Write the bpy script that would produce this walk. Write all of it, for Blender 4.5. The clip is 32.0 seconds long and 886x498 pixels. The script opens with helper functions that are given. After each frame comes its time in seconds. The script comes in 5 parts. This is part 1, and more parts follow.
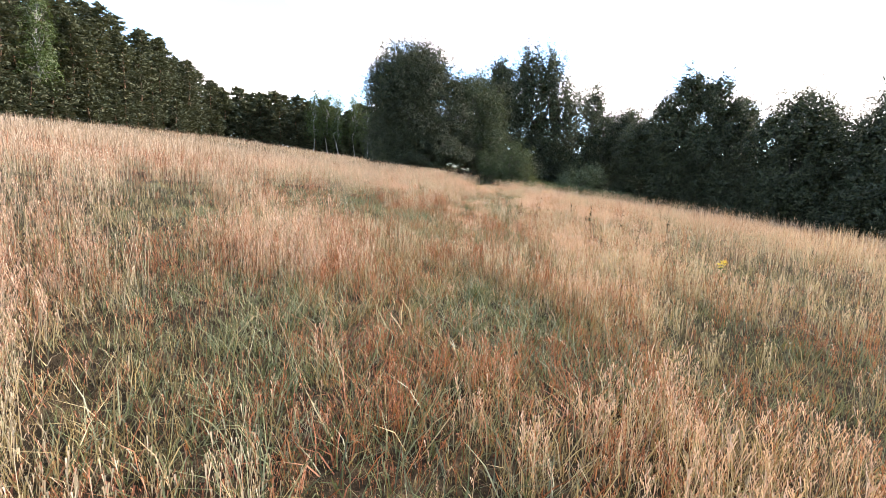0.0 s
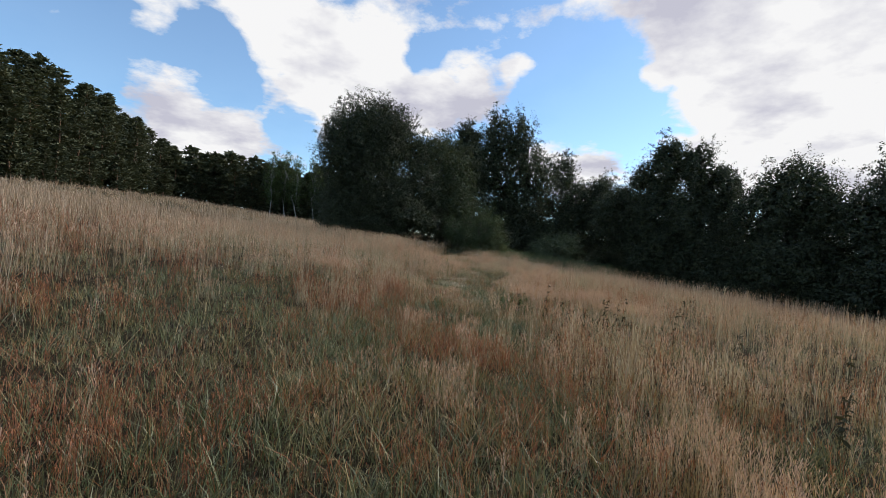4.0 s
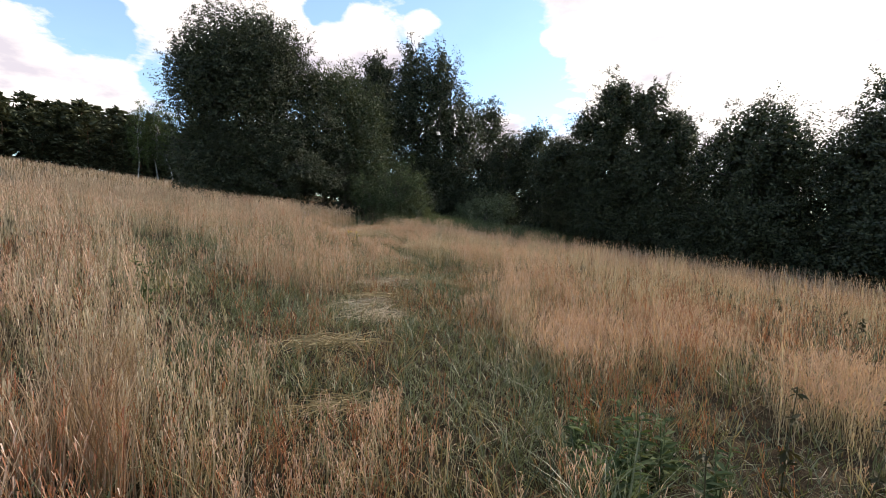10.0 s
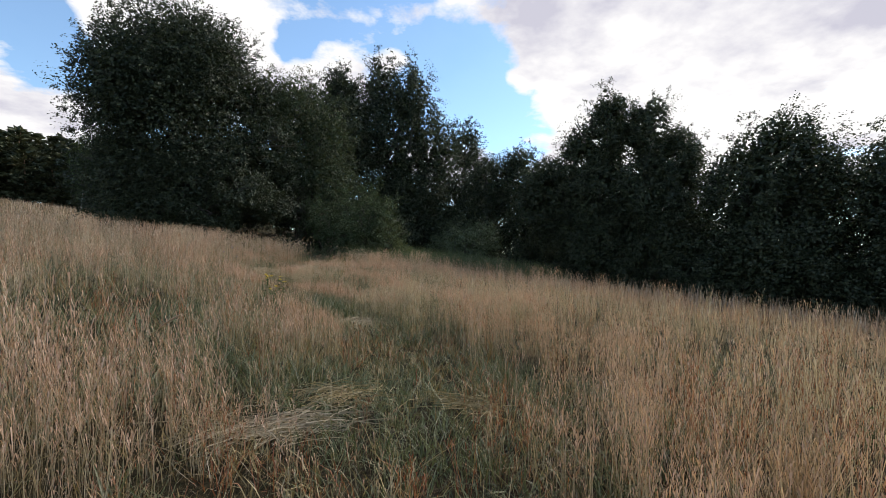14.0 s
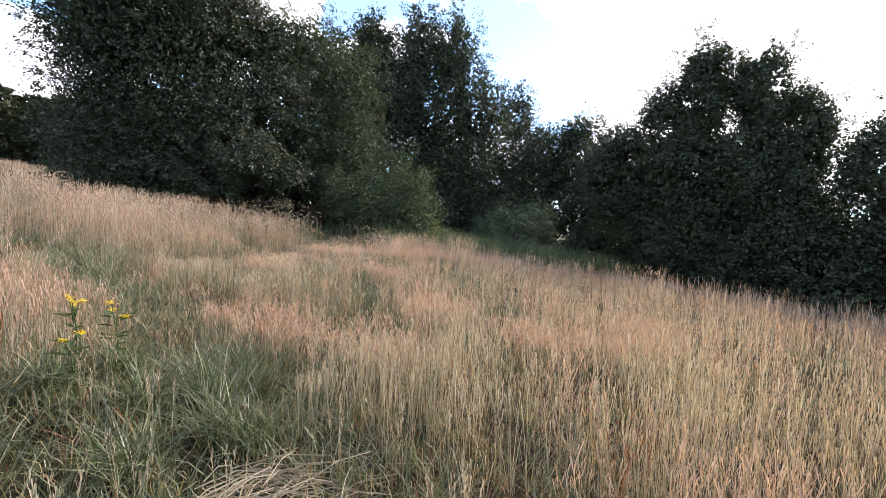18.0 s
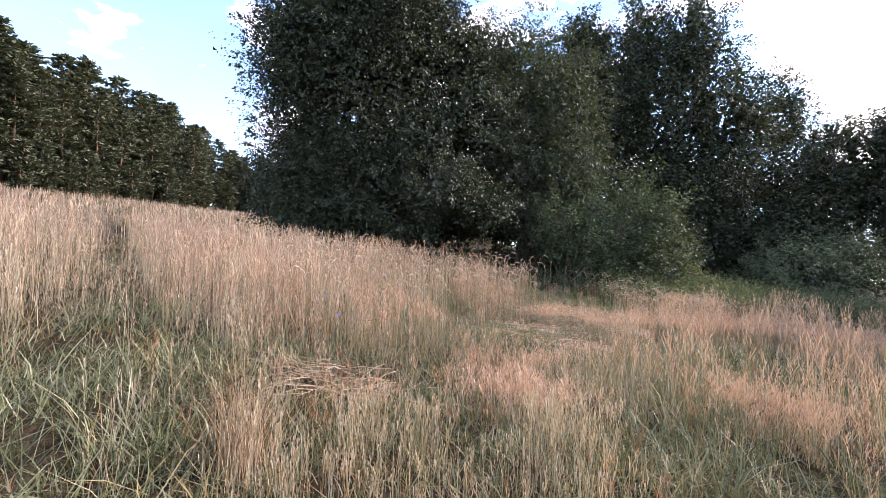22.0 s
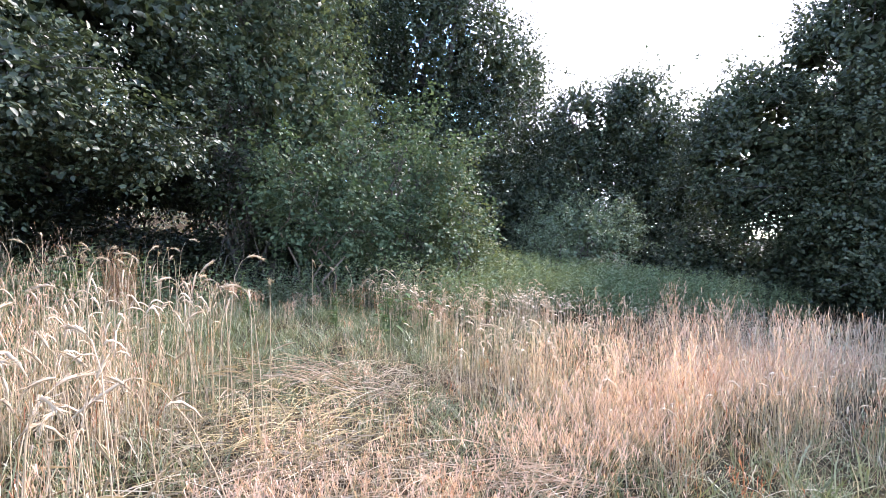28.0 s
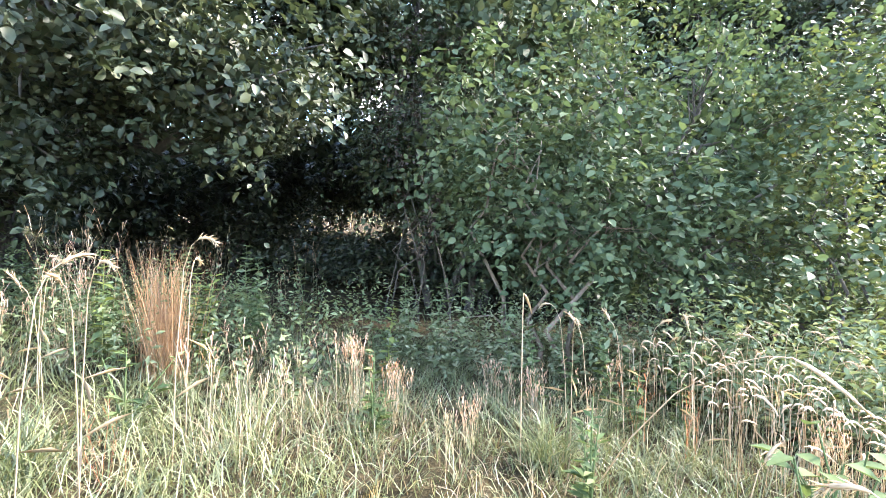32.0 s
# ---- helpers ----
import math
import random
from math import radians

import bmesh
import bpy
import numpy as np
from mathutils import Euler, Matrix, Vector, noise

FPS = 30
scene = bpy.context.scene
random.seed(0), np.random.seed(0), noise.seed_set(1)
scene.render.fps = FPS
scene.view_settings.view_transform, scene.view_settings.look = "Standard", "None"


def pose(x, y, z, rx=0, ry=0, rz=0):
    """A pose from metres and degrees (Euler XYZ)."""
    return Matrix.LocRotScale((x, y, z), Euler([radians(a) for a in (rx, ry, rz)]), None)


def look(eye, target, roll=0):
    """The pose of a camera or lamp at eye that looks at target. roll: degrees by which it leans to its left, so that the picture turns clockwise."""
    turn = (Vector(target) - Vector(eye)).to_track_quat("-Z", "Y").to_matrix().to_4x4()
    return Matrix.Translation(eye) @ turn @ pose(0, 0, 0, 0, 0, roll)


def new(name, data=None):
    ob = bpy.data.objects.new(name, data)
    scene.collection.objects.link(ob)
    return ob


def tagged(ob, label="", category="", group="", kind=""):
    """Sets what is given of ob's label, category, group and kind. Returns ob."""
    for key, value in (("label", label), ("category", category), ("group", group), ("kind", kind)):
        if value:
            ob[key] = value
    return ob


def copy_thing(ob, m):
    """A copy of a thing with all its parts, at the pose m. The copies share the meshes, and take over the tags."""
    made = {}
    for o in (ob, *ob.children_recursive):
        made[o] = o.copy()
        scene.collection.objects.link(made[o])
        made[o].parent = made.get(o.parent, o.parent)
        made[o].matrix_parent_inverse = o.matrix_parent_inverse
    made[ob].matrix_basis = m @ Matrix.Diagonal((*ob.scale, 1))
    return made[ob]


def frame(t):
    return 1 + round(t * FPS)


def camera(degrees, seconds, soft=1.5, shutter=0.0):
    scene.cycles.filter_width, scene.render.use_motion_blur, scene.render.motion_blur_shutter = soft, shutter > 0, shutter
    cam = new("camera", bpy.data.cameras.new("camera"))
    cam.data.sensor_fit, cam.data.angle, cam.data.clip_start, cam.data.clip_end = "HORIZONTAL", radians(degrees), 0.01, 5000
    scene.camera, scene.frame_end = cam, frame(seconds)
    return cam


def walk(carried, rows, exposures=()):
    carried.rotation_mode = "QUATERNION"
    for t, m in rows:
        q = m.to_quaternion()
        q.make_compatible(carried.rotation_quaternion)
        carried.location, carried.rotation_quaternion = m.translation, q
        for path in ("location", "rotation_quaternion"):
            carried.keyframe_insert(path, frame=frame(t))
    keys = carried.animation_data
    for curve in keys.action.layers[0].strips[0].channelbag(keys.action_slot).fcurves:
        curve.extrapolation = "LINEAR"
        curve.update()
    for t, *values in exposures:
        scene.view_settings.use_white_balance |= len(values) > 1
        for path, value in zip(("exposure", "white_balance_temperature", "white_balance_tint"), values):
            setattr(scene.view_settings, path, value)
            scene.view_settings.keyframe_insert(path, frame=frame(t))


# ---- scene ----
cam = camera(88.2, 32.0, soft=0.8)
METRES, EYE, TILT, LEAN, TURN = 38.0, 1.4, -8.0, -2.5, 0.0
ROWS = [
    (0.0, 0.0, 0.0, 0.0, 0.0, 0.0, -0.0),
    (0.5, 0.0017, 0.0172, 0.0034, -1.86, 2.4, 1.03),
    (1.0, 0.0009, 0.0332, 0.0063, -3.48, 3.66, 1.02),
    (1.5, 0.001, 0.0497, 0.0087, -3.46, 5.12, 0.64),
    (2.0, -0.0, 0.0656, 0.0115, -3.13, 6.97, -0.73),
    (2.5, 0.0003, 0.0821, 0.0134, -2.8, 8.43, -0.83),
    (4.5, 0.0041, 0.1467, 0.03, -6.12, 7.74, -0.29),
    (5.0, 0.0046, 0.1632, 0.0328, -7.88, 7.18, -0.43),
    (5.5, 0.006, 0.18, 0.0352, -9.4, 6.06, 0.65),
    (6.0, 0.0068, 0.1969, 0.0374, -9.4, 5.26, 1.3),
    (6.5, 0.008, 0.2141, 0.0395, -10.73, 4.65, 1.64),
    (7.0, 0.0093, 0.2304, 0.0425, -10.5, 5.1, 2.01),
    (7.5, 0.0114, 0.2459, 0.0441, -12.09, 5.02, 2.34),
    (8.0, 0.0136, 0.2628, 0.0465, -11.14, 4.57, 2.21),
    (8.5, 0.0163, 0.2775, 0.0493, -12.45, 3.89, 1.77),
    (9.0, 0.0191, 0.2928, 0.0522, -12.97, 3.94, 2.21),
    (9.5, 0.0202, 0.3077, 0.0548, -14.37, 3.75, 2.3),
    (10.0, 0.022, 0.3227, 0.0572, -15.54, 3.24, 2.77),
    (10.5, 0.023, 0.3381, 0.0598, -17.24, 3.85, 1.69),
    (11.0, 0.0255, 0.3548, 0.0633, -16.77, 4.33, 0.87),
    (11.5, 0.0279, 0.3694, 0.066, -18.04, 5.24, 1.16),
    (12.0, 0.0336, 0.3843, 0.0677, -19.64, 5.95, 2.67),
    (12.5, 0.0374, 0.3981, 0.0692, -19.86, 6.71, 2.9),
    (13.0, 0.0429, 0.4114, 0.0703, -19.62, 7.25, 3.75),
    (13.5, 0.0472, 0.426, 0.0716, -18.74, 7.43, 3.63),
    (14.0, 0.0514, 0.4403, 0.073, -19.02, 7.06, 3.87),
    (14.5, 0.0557, 0.4554, 0.0751, -18.39, 7.85, 3.77),
    (16.5, 0.0744, 0.5134, 0.0849, -22.14, 4.64, 2.28),
    (17.0, 0.078, 0.5289, 0.0876, -20.05, 4.66, 2.05),
    (17.5, 0.0821, 0.5441, 0.0884, -18.17, 4.78, 1.97),
    (18.0, 0.083, 0.5598, 0.0908, -14.74, 5.01, 1.23),
    (18.5, 0.0842, 0.5752, 0.0921, -11.24, 5.48, 0.46),
    (19.0, 0.0809, 0.5916, 0.0953, -5.57, 6.09, -1.1),
    (19.5, 0.0777, 0.6063, 0.0987, -0.68, 6.71, -1.32),
    (20.0, 0.0738, 0.6217, 0.1018, 2.99, 8.01, -1.85),
    (20.5, 0.0706, 0.6368, 0.104, 4.75, 8.63, -1.4),
    (21.0, 0.0672, 0.653, 0.1079, 5.61, 9.55, -1.67),
    (21.5, 0.0623, 0.6678, 0.1112, 7.15, 10.22, -1.85),
    (22.0, 0.0586, 0.6846, 0.114, 7.69, 9.84, -1.33),
    (22.5, 0.054, 0.6998, 0.1173, 5.68, 9.86, -1.31),
    (23.0, 0.0496, 0.7155, 0.1203, 3.04, 9.45, -0.49),
    (23.5, 0.0445, 0.7303, 0.1235, -0.43, 8.66, 0.36),
    (24.0, 0.0432, 0.7451, 0.1259, -4.97, 7.48, 1.82),
    (24.5, 0.0429, 0.7594, 0.1285, -10.06, 6.1, 3.27),
    (25.0, 0.046, 0.7732, 0.1304, -15.77, 4.63, 4.83),
    (25.5, 0.0507, 0.7877, 0.1326, -20.79, 3.33, 5.52),
    (27.5, 0.075, 0.8324, 0.1424, -24.5, 3.1, 5.58),
    (28.0, 0.0782, 0.8472, 0.1451, -23.23, 5.02, 5.64),
    (28.5, 0.0836, 0.8608, 0.146, -22.8, 6.23, 6.34),
    (29.0, 0.0884, 0.875, 0.1475, -20.09, 7.42, 6.49),
    (29.5, 0.0928, 0.8891, 0.1491, -17.29, 8.47, 6.2),
    (30.0, 0.0963, 0.9041, 0.151, -13.48, 9.47, 5.61),
    (30.5, 0.0973, 0.9186, 0.153, -9.94, 9.64, 4.55),
    (31.0, 0.1003, 0.9321, 0.1544, -7.15, 8.81, 3.93),
    (31.5, 0.0985, 0.9455, 0.1559, -2.32, 7.78, 2.45),
    (32.0, 0.0949, 0.9592, 0.1589, 3.67, 8.03, 1.57),
]
BASE = pose(0, 0, EYE, TILT, LEAN, TURN)
EXPOSURES = [(0.0, 1.62, 7050, 18), (0.7, 0.75, 6900, 16), (1.4, 0.25, 6840, 13), (2.0, -0.05, 6740, 10), (5.0, 0.0, 6440, 11), (7.0, 0.22, 6720, 12), (8.0, 0.27, 6820, 12), (10.0, 0.52, 7120, 15), (12.0, 0.4, 6850, 13), (14.5, 0.15, 6590, 11), (16.5, 0.65, 6610, 15), (18.0, 1.27, 6560, 19), (19.0, 1.4, 6500, 22), (20.0, 1.3, 6540, 24), (22.0, 1.45, 6580, 27), (24.0, 1.67, 6370, 24), (25.5, 2.3, 6150, 21), (28.0, 2.5, 5960, 22), (29.0, 2.58, 5740, 21), (30.0, 2.85, 5820, 20), (32.0, 3.5, 6400, 15)]
walk(cam, [(t, BASE @ pose(METRES * x, METRES * y, METRES * z, 90 + pitch, roll, yaw)) for t, x, y, z, yaw, pitch, roll in ROWS], EXPOSURES)

# ---- light ----
SUN_AZ, SUN_EL = 72.0, 36.0  # degrees clockwise from straight ahead, and up


def nd(tree, kind, **values):
    n = tree.nodes.new(kind)
    for key, value in values.items():
        n.inputs[key].default_value = value
    return n


def calc(tree, op, a, b=0.0):
    n = tree.nodes.new("ShaderNodeMath")
    n.operation = op
    for socket, value in zip(n.inputs, (a, b)):
        if isinstance(value, (int, float)):
            socket.default_value = value
        else:
            tree.links.new(value, socket)
    return n.outputs[0]


def ramp(tree, fac, stops):
    n = tree.nodes.new("ShaderNodeValToRGB")
    while len(n.color_ramp.elements) < len(stops):
        n.color_ramp.elements.new(0.5)
    for e, (p, c) in zip(n.color_ramp.elements, stops):
        e.position, e.color = p, (*c, 1) if len(c) == 3 else c
    tree.links.new(fac, n.inputs[0])
    return n.outputs[0]


def blend(tree, fac, a, b, mode="MIX"):
    n = tree.nodes.new("ShaderNodeMix")
    n.data_type, n.blend_type = "RGBA", mode
    for socket, value in ((n.inputs[0], fac), (n.inputs[6], a), (n.inputs[7], b)):
        if isinstance(value, tuple):
            socket.default_value = (*value, 1)
        elif isinstance(value, (int, float)):
            socket.default_value = value
        else:
            tree.links.new(value, socket)
    return n.outputs[2]


def noise_tex(tree, scale, detail=4.0, rough=0.55, coords=None, kind="Fac"):
    n = nd(tree, "ShaderNodeTexNoise", Scale=scale, Detail=detail, Roughness=rough)
    if coords is not None:
        tree.links.new(coords, n.inputs["Vector"])
    return n.outputs[kind]


CLOUDS = [(-0.47, 0.85, 0.24, 5, 0.3), (-0.39, 0.89, 0.22, 6, 0.32), (-0.35, 0.92, 0.18, 6, 0.2), (-0.22, 0.91, 0.35, 7, 0.34), (-0.11, 0.92, 0.37, 6, 0.34), (-0.04, 0.90, 0.44, 5, 0.26), (-0.28, 0.87, 0.42, 6, 0.26), (0.08, 0.94, 0.33, 5, 0.34), (0.15, 0.93, 0.33, 4, 0.32), (0.01, 0.95, 0.30, 5, 0.26), (-0.18, 0.945, 0.27, 4, 0.2),
          (0.20, 0.90, 0.374, 2.2, 0.3), (0.446, 0.827, 0.343, 2.0, 0.25), (0.47, 0.845, 0.246, 3, 0.3), (0.36, 0.918, 0.174, 5, 0.26), (0.28, 0.936, 0.21, 3.5, 0.2), (0.52, 0.76, 0.43, 9, 0.4), (0.62, 0.73, 0.32, 12, 0.5), (0.68, 0.69, 0.2, 14, 0.5), (0.33, 0.82, 0.47, 4, 0.26), (0.75, 0.55, 0.4, 22, 0.4),
          (0.37, 0.86, 0.35, 7, -0.3), (0.28, 0.917, 0.288, 6, -0.3), (0.48, 0.83, 0.28, 5, -0.3), (0.32, 0.86, 0.41, 5, -0.25), (-0.345, 0.89, 0.295, 3.5, -0.25), (-0.373, 0.858, 0.36, 4, -0.25), (-0.6, 0.77, 0.23, 7, -0.3), (0.01, 0.92, 0.39, 3, -0.25), (-0.24, 0.95, 0.23, 3.5, -0.25), (-0.55, 0.77, 0.33, 7, -0.12)]


def build_world():
    world = bpy.data.worlds.new("sky")
    scene.world = world
    world.use_nodes = True
    tree = world.node_tree
    tree.nodes.clear()
    out = tree.nodes.new("ShaderNodeOutputWorld")
    sky = tree.nodes.new("ShaderNodeTexSky")
    sky.sky_type, sky.sun_disc = "NISHITA", False
    sky.sun_elevation, sky.sun_rotation = radians(SUN_EL), radians(SUN_AZ)
    sky.air_density, sky.dust_density, sky.ozone_density = 1.0, 0.3, 1.6
    blue = tree.nodes.new("ShaderNodeBackground")
    blue.inputs[1].default_value = 0.15
    tree.links.new(blend(tree, 1.0, sky.outputs[0], (1.05, 1.26, 1.35), "MULTIPLY"), blue.inputs[0])
    where = tree.nodes.new("ShaderNodeTexCoord").outputs["Generated"]
    xyz = tree.nodes.new("ShaderNodeSeparateXYZ")
    tree.links.new(where, xyz.inputs[0])
    low = calc(tree, "ADD", calc(tree, "MAXIMUM", xyz.outputs[2], 0.0), 0.22)
    flat = tree.nodes.new("ShaderNodeCombineXYZ")
    tree.links.new(calc(tree, "DIVIDE", xyz.outputs[0], low), flat.inputs[0])
    tree.links.new(calc(tree, "DIVIDE", xyz.outputs[1], low), flat.inputs[1])
    flat.inputs[2].default_value = 3.3
    puff = noise_tex(tree, 1.9, 10.0, 0.56, flat.outputs[0])
    wisp = noise_tex(tree, 6.5, 9.0, 0.62, flat.outputs[0])
    cover = calc(tree, "SUBTRACT", calc(tree, "ADD", calc(tree, "MULTIPLY", puff, 1.5), calc(tree, "MULTIPLY", wisp, 0.7)), 0.67)
    # banks of cloud (+) and gaps of blue (-): direction, half width in degrees, weight
    for dx, dy, dz, wide, weight in CLOUDS:
        near = tree.nodes.new("ShaderNodeVectorMath")
        near.operation = "DOT_PRODUCT"
        tree.links.new(where, near.inputs[0])
        near.inputs[1].default_value = Vector((dx, dy, dz)).normalized()
        edge = math.cos(radians(wide))
        share = calc(tree, "MULTIPLY", calc(tree, "MAXIMUM", calc(tree, "SUBTRACT", near.outputs["Value"], edge), 0.0), weight / (1 - edge))
        cover = calc(tree, "ADD", cover, share)
    mask = ramp(tree, cover, [(0.44, (0.05, 0.05, 0.05)), (0.54, (0.6, 0.6, 0.6)), (0.64, (1, 1, 1))])
    inner = noise_tex(tree, 2.6, 8.0, 0.55, flat.outputs[0])
    tone = ramp(tree, inner, [(0.36, (0.60, 0.60, 0.70)), (0.54, (1.0, 1.0, 1.0))])
    white = tree.nodes.new("ShaderNodeBackground")
    white.inputs[1].default_value = 0.95
    tree.links.new(tone, white.inputs[0])
    mix = tree.nodes.new("ShaderNodeMixShader")
    tree.links.new(mask, mix.inputs[0])
    tree.links.new(blue.outputs[0], mix.inputs[1])
    tree.links.new(white.outputs[0], mix.inputs[2])
    tree.links.new(mix.outputs[0], out.inputs[0])


build_world()
sun = new("sun", bpy.data.lights.new("sun", "SUN"))
sun.data.energy, sun.data.angle, sun.data.color = 3.4, radians(7.5), (1.0, 0.92, 0.81)
SUN_WAY = Vector((math.sin(radians(SUN_AZ)) * math.cos(radians(SUN_EL)), math.cos(radians(SUN_AZ)) * math.cos(radians(SUN_EL)), math.sin(radians(SUN_EL))))
sun.matrix_world = look((0, 0, 60), Vector((0, 0, 60)) - SUN_WAY)

# ---- materials ----


def material(name):
    m = bpy.data.materials.new(name)
    m.use_nodes = True
    tree = m.node_tree
    shader = tree.nodes["Principled BSDF"]
    return m, tree, shader


def leafy(name, stops, through_part=0.35, rough=0.5, patch=0.35, patch_scale=0.35, sheen=0.5, glow=(1.15, 1.1, 0.7)):
    """Blades and leaves: each one its own tint, drifting from place to place, letting some light through."""
    m, tree, shader = material(name)
    where = tree.nodes.new("ShaderNodeTexCoord").outputs["Object"]
    each = tree.nodes.new("ShaderNodeNewGeometry").outputs["Random Per Island"]
    drift = noise_tex(tree, patch_scale, 3.0, 0.55, where)
    fac = calc(tree, "ADD", calc(tree, "MULTIPLY", each, 1.0 - patch), calc(tree, "MULTIPLY", calc(tree, "SUBTRACT", calc(tree, "MULTIPLY", drift, 2.4), 0.7), patch))
    colour = ramp(tree, fac, stops)
    fleck = noise_tex(tree, 60.0, 2.0, 0.5, where)
    colour = blend(tree, calc(tree, "MULTIPLY", fleck, 0.35), colour, (0.5, 0.45, 0.35), "MULTIPLY")
    tree.links.new(colour, shader.inputs["Base Color"])
    shader.inputs["Roughness"].default_value = rough
    shader.inputs["Specular IOR Level"].default_value = sheen
    if through_part:
        thin = tree.nodes.new("ShaderNodeBsdfTranslucent")
        tree.links.new(blend(tree, 1.0, colour, glow, "MULTIPLY"), thin.inputs[0])
        mix = nd(tree, "ShaderNodeMixShader", Fac=through_part)
        tree.links.new(shader.outputs[0], mix.inputs[1])
        tree.links.new(thin.outputs[0], mix.inputs[2])
        tree.links.new(mix.outputs[0], tree.nodes["Material Output"].inputs[0])
    return m


STRAW = leafy("dry_grass", [(0.0, (0.10, 0.062, 0.036)), (0.25, (0.27, 0.18, 0.11)), (0.5, (0.48, 0.335, 0.228)), (0.75, (0.61, 0.455, 0.34)), (1.0, (0.78, 0.665, 0.55))], 0.33, 0.6, 0.25)
STEM = leafy("pale_stem", [(0.0, (0.13, 0.096, 0.06)), (0.3, (0.31, 0.245, 0.158)), (0.65, (0.48, 0.395, 0.275)), (1.0, (0.66, 0.58, 0.44))], 0.28, 0.6, 0.35, 0.5)
RUST = leafy("rust_grass", [(0.0, (0.11, 0.0378, 0.0185)), (0.4, (0.29, 0.105, 0.0481)), (0.7, (0.43, 0.176, 0.0851)), (1.0, (0.47, 0.27, 0.18))], 0.33, 0.65, 0.2)
GREEN = leafy("green_grass", [(0.0, (0.033, 0.047, 0.019)), (0.35, (0.102, 0.124, 0.05)), (0.7, (0.20, 0.215, 0.106)), (1.0, (0.31, 0.315, 0.19))], 0.2, 0.45, 0.25)
GOLD = leafy("yellowing_grass", [(0.0, (0.10, 0.072, 0.026)), (0.5, (0.33, 0.245, 0.105)), (1.0, (0.58, 0.47, 0.27))], 0.2, 0.55, 0.25)
BROWN = leafy("brown_stalk", [(0.0, (0.12, 0.066, 0.034)), (0.5, (0.31, 0.18, 0.092)), (1.0, (0.47, 0.31, 0.18))], 0.25, 0.6, 0.2)
PALE = leafy("withered_grass", [(0.0, (0.08, 0.058, 0.034)), (0.35, (0.23, 0.172, 0.112)), (0.7, (0.41, 0.335, 0.24)), (1.0, (0.60, 0.53, 0.42))], 0.33, 0.6, 0.2)
RYE = leafy("ripe_rye", [(0.0, (0.28, 0.193, 0.114)), (0.4, (0.42, 0.315, 0.20)), (0.75, (0.54, 0.425, 0.295)), (1.0, (0.65, 0.56, 0.44))], 0.25, 0.55)
CREAM = leafy("cream_seed_head", [(0.0, (0.28, 0.2, 0.125)), (0.4, (0.46, 0.36, 0.245)), (0.8, (0.60, 0.495, 0.37)), (1.0, (0.72, 0.64, 0.53))], 0.35, 0.6, 0.25)
PANICLE = leafy("seed_head", [(0.0, (0.33, 0.19, 0.125)), (0.4, (0.54, 0.345, 0.24)), (0.8, (0.67, 0.46, 0.345)), (1.0, (0.76, 0.61, 0.50))], 0.35, 0.6, 0.25)
DOCK = leafy("dried_dock", [(0.0, (0.03, 0.032, 0.014)), (0.5, (0.065, 0.06, 0.026)), (1.0, (0.13, 0.095, 0.045))], 0.15, 0.6, 0.35, 0.35, 0.15)
LILAC = leafy("lilac_petal", [(0.0, (0.30, 0.22, 0.55)), (1.0, (0.48, 0.38, 0.75))], 0.3, 0.5)
WEED = leafy("weed_leaf", [(0.0, (0.05, 0.078, 0.034)), (0.5, (0.09, 0.13, 0.056)), (1.0, (0.20, 0.23, 0.115))], 0.3, 0.7, 0.35, 0.35, 0.08)
PALE_WEED = leafy("pale_weed_leaf", [(0.0, (0.08, 0.105, 0.06)), (0.5, (0.15, 0.18, 0.108)), (1.0, (0.26, 0.285, 0.185))], 0.3, 0.6, 0.35, 0.5, 0.2)
NETTLE = leafy("nettle_leaf", [(0.0, (0.085, 0.12, 0.06)), (0.5, (0.15, 0.19, 0.1)), (1.0, (0.25, 0.28, 0.17))], 0.3, 0.62, 0.35, 0.35, 0.12)
LEAF_DARK = leafy("tree_leaf", [(0.0, (0.018, 0.026, 0.014)), (0.5, (0.042, 0.056, 0.03)), (1.0, (0.118, 0.134, 0.072))], 0.2, 0.5, 0.3, 0.6, 0.35, (1.05, 1.1, 0.75))
LEAF_LIGHT = leafy("shrub_leaf", [(0.0, (0.034, 0.056, 0.029)), (0.5, (0.074, 0.104, 0.053)), (0.9, (0.14, 0.172, 0.092)), (1.0, (0.205, 0.225, 0.11))], 0.28, 0.6, 0.35, 0.6, 0.2, (1.0, 1.08, 0.75))
# sunshine on the shrubs' right flank is mixed into this yellow-green
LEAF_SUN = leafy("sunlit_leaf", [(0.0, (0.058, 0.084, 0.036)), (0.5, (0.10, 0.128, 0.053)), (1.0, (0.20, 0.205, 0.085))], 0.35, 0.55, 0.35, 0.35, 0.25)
LEAF_GREY = leafy("willow_leaf", [(0.0, (0.075, 0.105, 0.058)), (0.5, (0.125, 0.16, 0.092)), (1.0, (0.21, 0.24, 0.145))], 0.3, 0.5, 0.35, 0.6, 0.3)
LEAF_MID = leafy("alder_leaf", [(0.0, (0.032, 0.05, 0.028)), (0.5, (0.066, 0.09, 0.05)), (1.0, (0.135, 0.155, 0.085))], 0.28, 0.55, 0.3, 0.6, 0.25)
# dark brown leaf with the shade beside the gap put into its colour
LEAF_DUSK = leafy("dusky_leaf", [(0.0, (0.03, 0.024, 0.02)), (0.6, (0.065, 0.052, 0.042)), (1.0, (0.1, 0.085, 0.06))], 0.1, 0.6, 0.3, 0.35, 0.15)
